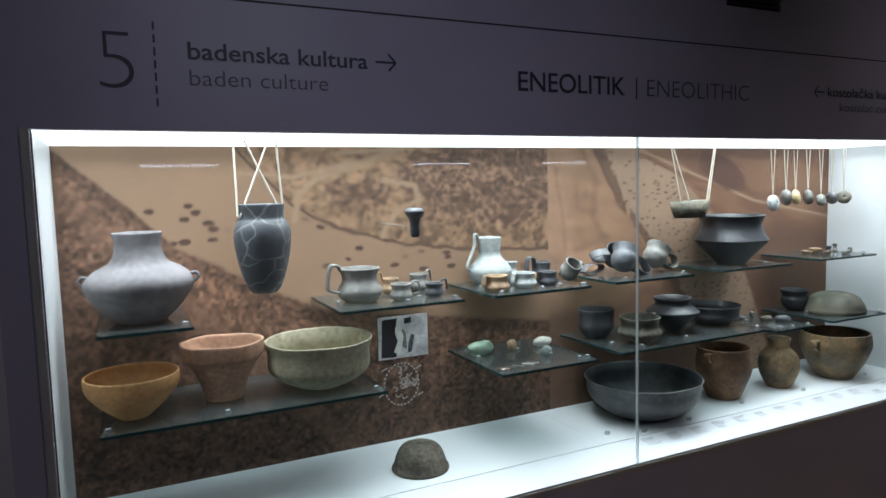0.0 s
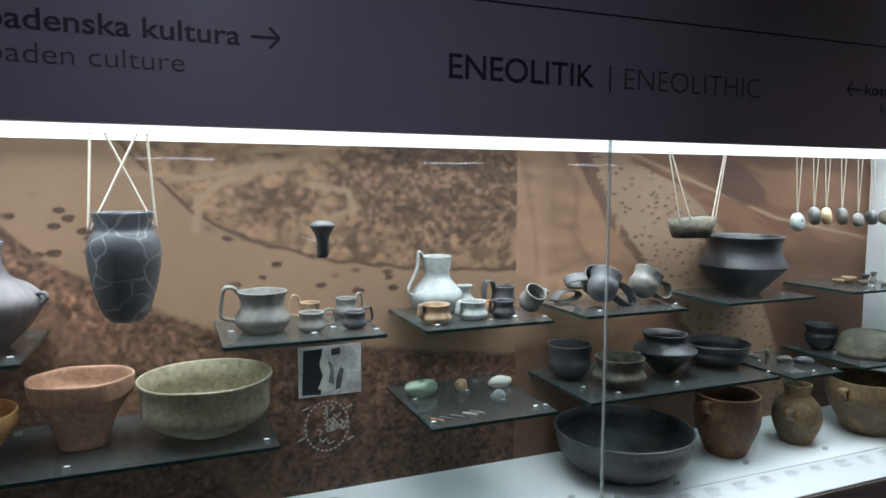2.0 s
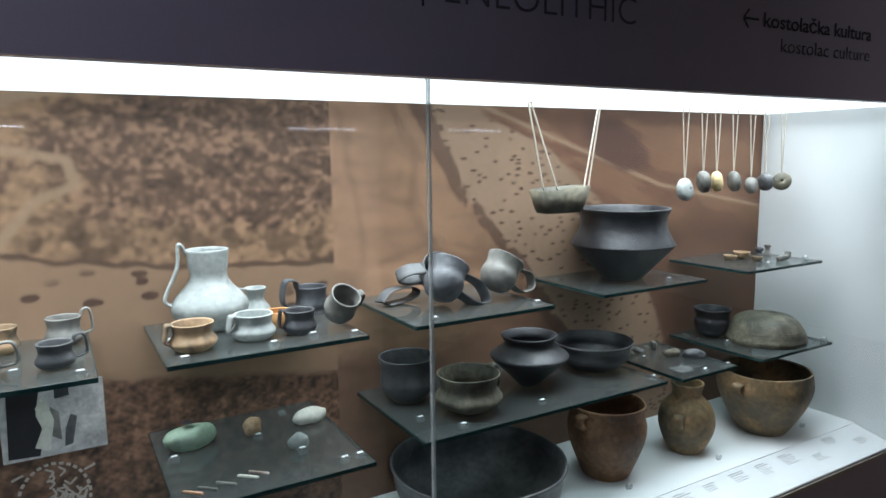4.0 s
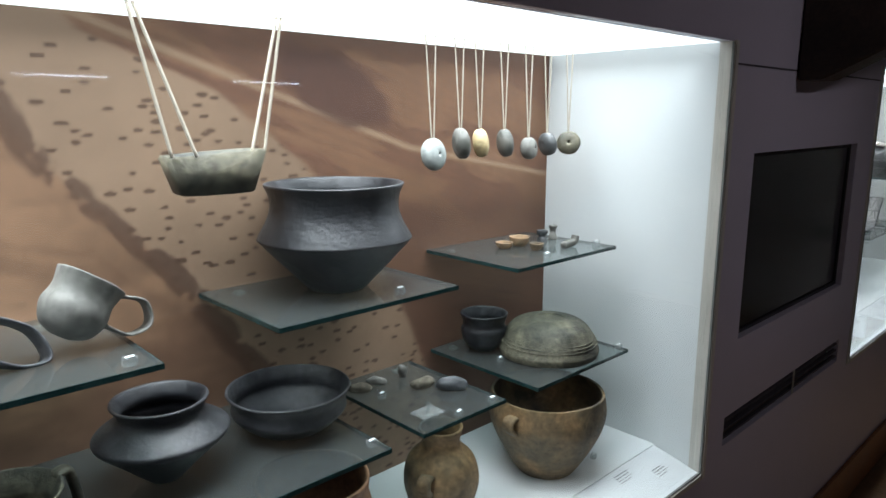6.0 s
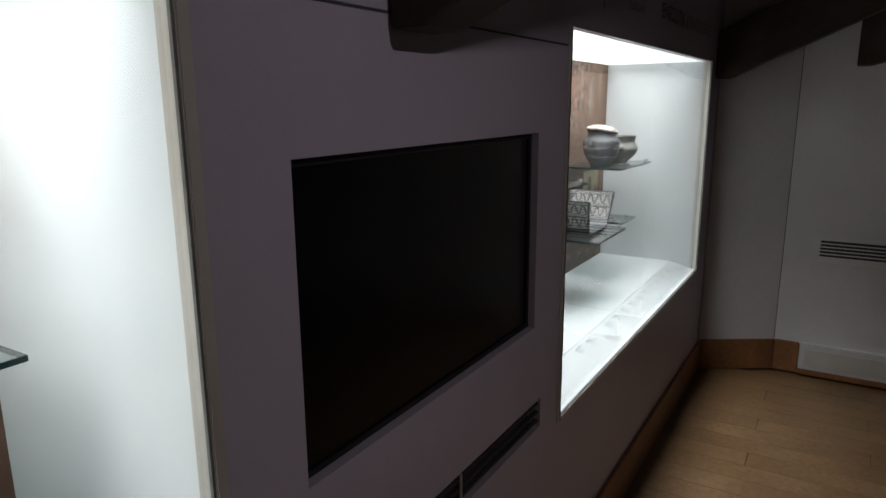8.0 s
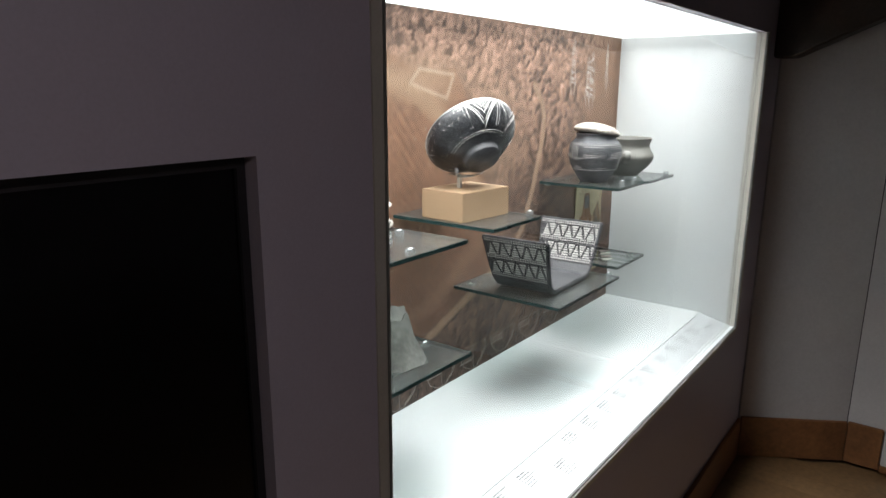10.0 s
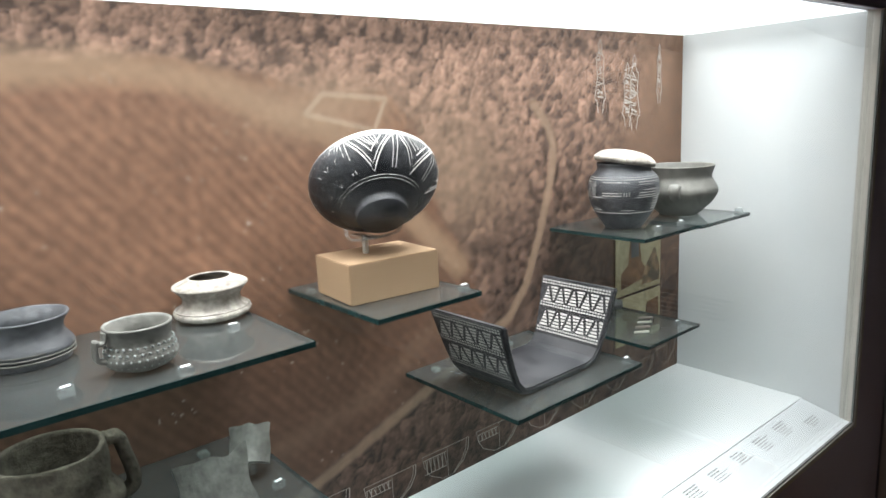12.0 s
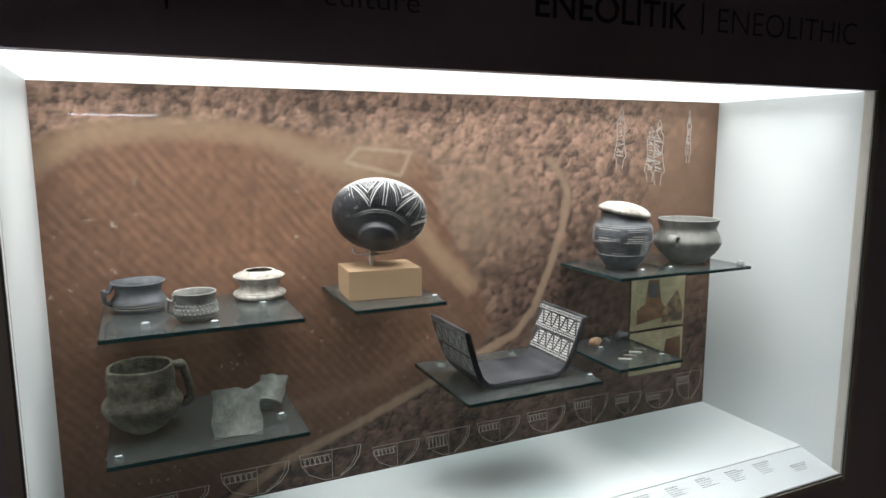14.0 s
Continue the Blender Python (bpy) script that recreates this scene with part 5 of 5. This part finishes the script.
    for (a, b), (c2, d2) in zip(rings, rings[1:]):
        bm.faces.new((a, b, d2, c2))
    return part("inlay_line", bm, mat or P_PASTE, parent)


for k in range(8):
    a = k * 45 - 90
    for off, w in ((0, 0.0026), (0.006, 0.0016), (0.017, 0.0022)):
        inlay(deco, PB, [(a - 19 + off * 500, 0.072), (a, 0.030 + off * 1.2), (a + 19 - off * 500, 0.072)], w)
    for j in range(5):
        inlay(deco, PB, [(a - 8 + 3.2 * j, 0.073), (a + 1 + 1.6 * j, 0.058)], 0.0011)
    for off in (20.5, 24.5):
        inlay(deco, PB, [(a + off, 0.032), (a + off, 0.073)], 0.0016)
for z, w in ((0.0755, 0.0016), (0.0795, 0.0012), (0.0835, 0.0016), (0.0875, 0.0012), (0.027, 0.0016), (0.0245, 0.0012)):
    inlay(deco, PB, [(a, z) for a in range(0, 361, 12)], w)

# boat-shaped altar with two decorated ends
altar = thing("clay_altar", pose(5.361, 1.930, 0.923, 0, 0, 1), "dark clay altar with two white-inlaid upright ends", "altar")
OUTER = [(-0.172, 0.152), (-0.160, 0.110), (-0.145, 0.065), (-0.130, 0.030), (-0.112, 0.008), (-0.088, 0.0), (0.088, 0.0), (0.112, 0.008), (0.130, 0.030), (0.145, 0.065), (0.160, 0.110), (0.172, 0.152)]
INNER = [(-0.158, 0.152), (-0.146, 0.110), (-0.131, 0.066), (-0.117, 0.034), (-0.102, 0.018), (-0.084, 0.013), (0.084, 0.013), (0.102, 0.018), (0.117, 0.034), (0.131, 0.066), (0.146, 0.110), (0.158, 0.152)]


def altar_half(z):
    """Half the altar's width at a height: the ends flare towards their tops."""
    return 0.084 + 0.014 * min(max(z, 0) / 0.152, 1)


bm = bmesh.new()
rows = []
for (xo, zo), (xi, zi) in zip(OUTER, INNER):
    ho, hi = altar_half(zo), altar_half(zi)
    rows.append([bm.verts.new(p) for p in ((xo, -ho, zo), (xo, ho, zo), (xi, hi, zi), (xi, -hi, zi))])
for r0, r1 in zip(rows, rows[1:]):
    for k in range(4):
        bm.faces.new((r0[k], r0[(k + 1) % 4], r1[(k + 1) % 4], r1[k]))
bm.faces.new(rows[0])
bm.faces.new(rows[-1])
bmesh.ops.recalc_face_normals(bm, faces=bm.faces)
sharp = [e for e in bm.edges if len(e.link_faces) == 2 and e.calc_face_angle() > 1.0]
bmesh.ops.bevel(bm, geom=sharp, offset=0.003, segments=2, affect="EDGES")
part("body", bm, P_BLACK, altar)


def altar_point(line, sign, u, z, out):
    """A point of an end's face: u from -1 to 1 across it, at a height, a little proud of it."""
    xs = np.interp(z, [p[1] for p in line[5::-1]], [-p[0] for p in line[5::-1]])
    return (sign * (xs + out), u * altar_half(z), z)


def altar_inlay(name, line, sign, out, strips):
    bm = bmesh.new()
    for poly in strips:
        bm.faces.new([bm.verts.new(altar_point(line, sign, u, z, out)) for u, z in poly])
    part(name, bm, P_PASTE, altar, "white paste inlay")


for sign in (-1, 1):
    for line, out in ((OUTER, 0.0009), (INNER, -0.0009)):
        for z in (0.040, 0.046, 0.092, 0.0975, 0.139, 0.1445):
            dashes = [[(-0.93 + k * 0.075, z), (-0.93 + k * 0.075 + 0.052, z), (-0.93 + k * 0.075 + 0.060, z + 0.0034), (-0.93 + k * 0.075 + 0.008, z + 0.0034)] for k in range(25)]
            altar_inlay("inlay_band", line, sign, out, dashes)
        for z0 in (0.052, 0.103):
            high, teeth = 0.032, 5
            for k in range(teeth):
                a, c = -0.93 + 1.86 * k / teeth, -0.93 + 1.86 * (k + 1) / teeth
                m = (a + c) / 2
                hatch = []
                for i in range(5):
                    f0, f1 = i / 5, i / 5 + 0.135
                    lo, up = z0 + high * f0, z0 + high * f1
                    w0, w1 = (1 - f0) * (m - a) * 0.66, (1 - f1) * (m - a) * 0.66
                    hatch.append([(m - w0, lo), (m + w0, lo), (m + w1, up), (m - w1, up)])
                    hatch.append([(a - w0 * 0.9 if k else a, z0 + high - (lo - z0)), (a + w0 * 0.9, z0 + high - (lo - z0)), (a + w1 * 0.9, z0 + high - (up - z0)), (a - w1 * 0.9 if k else a, z0 + high - (up - z0))])
                altar_inlay("zigzag", line, sign, out, hatch)

# lidded pot and lugged bowl
LP = [(0.040, 0), (0.045, 0.006), (0.070, 0.045), (0.081, 0.085), (0.078, 0.115), (0.064, 0.132), (0.060, 0.142), (0.062, 0.15)]
lp = thing("lidded_pot", pose(5.745, 1.972, 1.160), "blue-grey clay pot with striped bands and lid", "pot")
body = part("body", lathe(LP, 0.006, wobble=0.015, segs=64), P_BLUE, lp, smooth=True)
part("lid", lathe([(0.066, 0), (0.071, 0.006), (0.068, 0.014), (0.050, 0.026), (0.02, 0.032), (0.002, 0.033)], closed=True, segs=48, wobble=0.02), P_WHITE, lp, "whitish domed lid set askew", smooth=True).matrix_basis = pose(0.002, 0, 0.148, 5, 9, 0)
for a0 in range(0, 360, 60):
    for k in range(6):
        inlay(body, LP, [(a0 + s, 0.082 + k * 0.006 + 0.0012 * (s // 4 % 2)) for s in range(0, 33, 4)], 0.0022)
    for k in range(5):
        inlay(body, LP, [(a0 + 30 + s, 0.048 + k * 0.006 + 0.0012 * (s // 4 % 2)) for s in range(0, 25, 4)], 0.0022)
    for k in range(3):
        inlay(body, LP, [(a0 + 36 + 4 * k, 0.081), (a0 + 36 + 4 * k, 0.114)], 0.0018)
for z in (0.042, 0.078, 0.118, 0.122):
    inlay(body, LP, [(a, z) for a in range(0, 361, 15)], 0.0018)
lb = thing("lugged_bowl", pose(5.975, 1.965, 1.160, 0, 0, 0), "grey clay bowl with spiral marks and lug handle", "bowl")
BW = [(0.042, 0), (0.05, 0.005), (0.082, 0.036), (0.094, 0.062), (0.086, 0.082), (0.078, 0.098), (0.083, 0.118), (0.085, 0.124)]
bbody = part("body", lathe(BW, 0.005, wobble=0.02, segs=64), P_CUP, lb, smooth=True)
part("lug", sweep([(0.088, 0, 0.078), (0.112, 0, 0.082), (0.118, 0, 0.066), (0.090, 0, 0.052)], 0.026, 0.012), P_CUP, lb, "pierced clay lug", smooth=True).rotation_euler = (0, 0, radians(205))
for a0 in (-62, -20):
    for rr in (0.004, 0.008, 0.012):
        inlay(bbody, BW, [(a0 + math.degrees(rr / 0.09) * math.cos(k / 10 * 2 * math.pi), 0.062 + rr * math.sin(k / 10 * 2 * math.pi)) for k in range(11)], 0.0016)

# coarse mug and sherds
mug = cup("coarse_mug", 4.520, 1.955, 0.922, 0.063, 0.134, P_COARSE, "rough coarse clay mug with thick handle", 5, -0.06, 0.17, 0.42, 0.42, 1.20, 1.00, 1.0, 0.06, thick=0.007, group="", low=0.80, high=0.42)
for k in range(26):
    a = 2 * math.pi * k / 26
    bm = bmesh.new()
    bmesh.ops.create_icosphere(bm, subdivisions=1, radius=0.0034, matrix=Matrix.Translation((0.0625 * math.cos(a), 0.0625 * math.sin(a), 0.070)))
    part("dot", bm, P_COARSE, mug, smooth=True)


def sherd(x, y, z, w, h, bend, rx, rz, mat, label, seed):
    bm = bmesh.new()
    n = 12
    g = []
    for side in (0, 1):
        rows = []
        for i in range(n + 1):
            row = []
            for j in range(n + 1):
                u, v = i / n - 0.5, j / n
                ed = 1 + 0.16 * noise.noise(Vector((u * 3, v * 3, seed)))
                px, pz = u * w * ed, v * h * ed
                row.append(bm.verts.new((px, bend * (4 * u * u) + 0.006 * side + 0.1 * bend * math.sin(v * 5), pz)))
            rows.append(row)
        g.append(rows)
    for i in range(n):
        for j in range(n):
            bm.faces.new((g[0][i][j], g[0][i + 1][j], g[0][i + 1][j + 1], g[0][i][j + 1]))
            bm.faces.new((g[1][i][j], g[1][i][j + 1], g[1][i + 1][j + 1], g[1][i + 1][j]))
    for i in range(n):
        for j in (0, n):
            bm.faces.new((g[0][i][j], g[1][i][j], g[1][i + 1][j], g[0][i + 1][j]))
            bm.faces.new((g[0][j][i], g[0][j][i + 1], g[1][j][i + 1], g[1][j][i]))
    bmesh.ops.recalc_face_normals(bm, faces=bm.faces)
    return solid("pot_sherd", bm, mat, label, "sherd", group="curved sherds", smooth=False, at=pose(x, y, z, rx, 0, rz))


sherd(4.690, 1.838, 0.924, 0.096, 0.100, 0.014, -38, -6, P_CUP, "curved grey-brown pot sherd leaning back", 3)
sherd(4.762, 1.935, 0.955, 0.06, 0.062, 0.016, -50, -28, P_CUP, "ridged clay sherd on a clear support", 8)
b = thing("sherd_support", pose(4.762, 1.965, 0.922), "small clear acrylic sherd support", "stand")
part("wedge", box(-0.018, 0.018, -0.015, 0.015, 0.0005, 0.032, 0.002), M_ACRYL, b)
pebble("stone_fragment", 5.710, 2.03, 0.924, (0.042, 0.03, 0.028), P_PINK, "pinkish stone lump on glass shelf", "stone", 10, seed=21)
pebble("stone_fragment", 5.822, 2.05, 0.924, (0.045, 0.035, 0.03), P_DARK, "dark stone lump on glass shelf", "stone", 0, seed=22)
for k in range(4):
    bm = box(-0.018, 0.018, -0.0035, 0.0035, 0.0004, 0.005, 0.0015)
    solid("bone_pin", bm, P_BONE if k % 2 == 0 else P_FLINT, "small pointed bone tool", "tool", group="row of bone tools", at=pose(5.70 + 0.033 * k, 1.89 + 0.018 * k, 0.924, 0, 0, -35))

# ---- cards and printed drawings on the back panels ----
def card(x0, x1, z0, z1, mat, label, shapes):
    cd = thing("picture_card", pose(x0, BACK - 0.004, z0), label, "card", "picture cards on the case back")
    part("sheet", box(0, x1 - x0, -0.0015, 0.0015, 0, z1 - z0), mat, cd)
    for pts, m, up in shapes:
        bm = bmesh.new()
        bm.faces.new([bm.verts.new((u * (x1 - x0), -0.0022 - 0.0004 * up, v * (z1 - z0))) for u, v in pts])
        part("printed_shape", bm, m, cd)
    return cd


card(0.966, 1.145, 0.925, 1.068, M_CARD2, "black and white photo of an excavated find", [
    ([(0.05, 0.05), (0.34, 0.03), (0.40, 0.35), (0.33, 0.6), (0.38, 0.95), (0.08, 0.93)], M_BLACK, 0), ([(0.30, 0.15), (0.44, 0.08), (0.50, 0.5), (0.42, 0.88), (0.33, 0.70), (0.38, 0.4)], P_BONE, 1),
    ([(0.58, 0.10), (0.66, 0.12), (0.72, 0.5), (0.66, 0.55), (0.60, 0.35)], P_DARK, 0), ([(0.52, 0.80), (0.66, 0.82), (0.66, 0.95), (0.52, 0.93)], P_DARK, 1), ([(0.44, 0.3), (0.56, 0.2), (0.55, 0.6), (0.47, 0.7)], P_CUP, 0)])
card(5.897, 6.111, 0.925, 1.108, M_CARD, "sepia picture of pottery in the ground", [
    ([(0.1, 0.35), (0.25, 0.45), (0.3, 0.85), (0.5, 0.85), (0.55, 0.45), (0.75, 0.2), (0.1, 0.1)], P_BROWN, 0), ([(0.6, 0.3), (0.85, 0.65), (0.97, 0.3), (0.97, 0.08), (0.55, 0.08)], P_TAN, 1), ([(0.31, 0.55), (0.31, 0.80), (0.48, 0.80), (0.49, 0.55)], P_DARK, 2)])
card(5.897, 6.111, 0.780, 0.917, M_CARD, "sepia picture of pottery sherds", [
    ([(0.6, 0.2), (0.68, 0.75), (0.95, 0.8), (0.97, 0.15)], P_BROWN, 0), ([(0.05, 0.1), (0.2, 0.45), (0.5, 0.4), (0.55, 0.1)], P_TAN, 1)])

YP = BACK - 0.0025
# round seal drawing
bm = bmesh.new()
cx, cz = 1.045, 0.835
for k in range(30):
    a, b = 2 * math.pi * k / 30, 2 * math.pi * (k + 0.62) / 30
    line_print(bm, [(cx + 0.062 * math.cos(a), cz + 0.072 * math.sin(a)), (cx + 0.062 * math.cos(b), cz + 0.072 * math.sin(b))], 0.006, YP)
r = random.Random(5)
for k in range(24):
    a = r.uniform(0, 6.28)
    d = r.uniform(0.0, 0.042)
    x, z = cx + d * math.cos(a), cz + 1.15 * d * math.sin(a)
    t = r.uniform(-1.2, 1.6)
    line_print(bm, [(x, z), (x + 0.014 * math.cos(t), z + 0.014 * math.sin(t)), (x + 0.022 * math.cos(t + 0.9), z + 0.02 * math.sin(t + 0.9))], 0.0042, YP - 0.00002 * k)
for a in (35, 140, 200, 330):
    x, z = cx + 0.078 * math.cos(radians(a)), cz + 0.088 * math.sin(radians(a))
    line_print(bm, [(x - 0.01, z - 0.004), (x + 0.01, z + 0.004)], 0.005, YP)
solid("seal_drawing", bm, M_CHALK, "white line drawing of a round seal on the print", "drawing")

# row of vessel sections drawn along the foot of the short print
SECTIONS = ((4.345, 4.470, 0.690, 0.640), (4.500, 4.648, 0.698, 0.650), (4.675, 4.838, 0.720, 0.650), (4.864, 5.024, 0.728, 0.650), (5.056, 5.189, 0.712, 0.648), (5.207, 5.342, 0.720, 0.650), (5.366, 5.506, 0.722, 0.655),
            (5.530, 5.663, 0.724, 0.655), (5.694, 5.821, 0.738, 0.655), (5.848, 5.953, 0.724, 0.658), (5.972, 6.085, 0.710, 0.655), (6.095, 6.208, 0.758, 0.665))
for k, (xa, xb, zt, zb) in enumerate(SECTIONS):
    w, h, m = xb - xa, zt - zb, xa + (xb - xa) * 0.52
    rr = random.Random(40 + k)
    bm = bmesh.new()
    line_print(bm, [(xa, zt), (xb, zt)], 0.0013, YP)
    line_print(bm, [(xb, zt), (xb - w * 0.02, zt - h * 0.35), (xb - w * 0.13, zt - h * 0.70), (m + w * 0.12, zb)], 0.0022, YP - 0.0001)
    line_print(bm, [(xb - w * 0.05, zt), (xb - w * 0.075, zt - h * 0.35), (xb - w * 0.18, zt - h * 0.68), (m + w * 0.12, zb + h * 0.06)], 0.0014, YP - 0.0002)
    line_print(bm, [(xa, zt), (xa + w * 0.03, zt - h * 0.35), (xa + w * 0.14, zt - h * 0.72), (m - w * 0.12, zb), (m + w * 0.12, zb)], 0.0014, YP - 0.0003)
    line_print(bm, [(m, zt), (m, zb)], 0.0012, YP - 0.0004)
    top, foot = zt - h * 0.14, zt - h * (0.62 if k in (5, 1) else 0.40)
    for zz in (top, foot):
        line_print(bm, [(xa + w * 0.03, zz), (m - w * 0.02, zz)], 0.0018, YP - 0.0005)
    n = 11
    for i in range(n):
        u = xa + w * 0.05 + (m - xa - w * 0.08) * i / n
        v = u + (m - xa) / n * (1.0 if (i + k) % 2 else -0.2)
        line_print(bm, [(u, top), (v, foot)], rr.uniform(0.0012, 0.0024), YP - 0.0006 - 0.00002 * i)
    solid("vessel_drawing", bm, M_CHALK, "thin white line drawing of a vessel section", "drawing", group="row of vessel drawings")

# tall white drawn shapes near the end of the short print
for x, z0, z1, wd, seed in ((5.835, 1.425, 1.605, 0.022, 1), (5.950, 1.385, 1.55, 0.022, 2), (5.981, 1.375, 1.57, 0.026, 3), (6.098, 1.44, 1.60, 0.012, 4)):
    rr = random.Random(seed)
    bm = bmesh.new()
    h = z1 - z0
    for s in (-1, 1):
        line_print(bm, [(x, z1), (x + s * wd * 0.3, z1 - h * 0.08), (x + s * wd * 0.2, z1 - h * 0.16), (x + s * wd * 0.7, z1 - h * 0.26), (x + s * wd * 0.5, z1 - h * 0.5), (x + s * wd, z1 - h * 0.8), (x + s * wd * 0.6, z1 - h * 0.84), (x + s * wd * 0.4, z0)], 0.003, YP - 0.0001 * s)
    for i in range(14):
        a = z1 - h * (0.12 + 0.05 * i)
        q = wd * rr.uniform(0.2, 0.7)
        line_print(bm, [(x - q, a), (x + q * rr.uniform(0.1, 1), a - rr.uniform(-0.008, 0.014))], rr.uniform(0.002, 0.006), YP - 0.0003 - 0.00002 * i)
    solid("tall_drawing", bm, M_CHALK, "tall white sketched ornament on the print", "drawing", group="white sketched ornaments")

# printed captions along the front of the case floors
def ledge_z(y):
    return SILL + 0.002 + (y - WALL - 0.001) / (STRIP_Y - WALL - 0.0015) * (CFLOOR - SILL - 0.004) + 0.0008


def captions(x0, x1, n, label):
    rr = random.Random(int(x0 * 100))
    for k in range(n):
        x = x0 + (x1 - x0) * (k + 0.5) / n
        bm = bmesh.new()
        lines = rr.choice((4, 5, 6))
        top = STRIP_Y - rr.choice((0.018, 0.020, 0.055))
        for i in range(lines):
            w = rr.uniform(0.035, 0.062)
            y = top - i * 0.0068
            tall = 0.0030 if i < 2 else 0.0020
            u = x
            while u < x + w:
                v = min(u + rr.uniform(0.006, 0.016), x + w)
                bm.faces.new([bm.verts.new((xx, yy, ledge_z(yy))) for xx, yy in ((u, y), (v, y), (v, y + tall), (u, y + tall))])
                u = v + 0.0025
        solid("caption", bm, M_PRINT, label, "caption", group="captions on the case floor")


captions(1.687, 3.179, 14, "grey printed caption lines on the case floor")
captions(4.725, 6.154, 14, "grey printed caption lines on the case floor")
for x, y in ((1.002, 1.79), (1.666, 1.80), (2.003, 1.765), (2.310, 1.80), (2.647, 1.79), (3.056, 1.80), (1.789, 1.755)):
    tag_block(x, y, CFLOOR, 15)

# ---- across the room: strip lights that mirror in the glass ----
for x0, x1 in ((0.38, 0.98), (2.70, 3.30), (4.15, 4.75)):
    s = thing("strip_light", pose((x0 + x1) / 2, -2.599, 1.70), "slim white strip light on the far wall", "lamp", "strip lights on the far wall")
    part("housing", box(-(x1 - x0) / 2, (x1 - x0) / 2, 0, 0.03, 0, 0.05, 0.002), M_WHITE, s)
    part("tube", box(-(x1 - x0) / 2 + 0.01, (x1 - x0) / 2 - 0.01, 0.031, 0.036, 0.018, 0.030), M_STRIP, s, "glowing tube")

# ---- unseen ceiling spotlights, added to brighten the showcase wall ----
for x, aim, power, tint in ((0.75, 0.85, 1.2, (0.90, 0.90, 1.10)), (3.35, 3.55, 1.15, (1.0, 0.92, 0.92))):
    spot = thing("fill_spotlight", look((x, -0.55, 2.56), (aim, WALL, 1.25)), "small dark spotlight added out of view to brighten the wall", "lamp", "spotlights under the ceiling")
    part("can", lathe([(0.030, 0.0), (0.034, 0.004), (0.034, 0.075), (0.020, 0.085)], closed=False, wall=0.002, segs=28), M_BLACK, spot, smooth=True)
    part("lens", lathe([(0.028, -0.002), (0.028, 0.001), (0.002, 0.001)], closed=True, segs=28), M_SPOT, spot, "glowing lens", smooth=True)
    part("stem", sweep([(0, 0.0, 0.08), (0, 0.03, 0.10), (0, 0.05, 0.11)], 0.008, 0.008, across=(1, 0, 0)), M_BLACK, spot)
    lamp = bpy.data.lights.new("wall_fill_lamp", "AREA")
    lamp.shape, lamp.size, lamp.spread = "DISK", 0.05, radians(74)
    lamp.energy, lamp.color = ROOM_WATTS * power, tint
    new("wall_fill_lamp", lamp).matrix_world = look((x, -0.55, 2.56), (aim, WALL, 1.25)) @ Matrix.Translation((0, 0, -0.008))
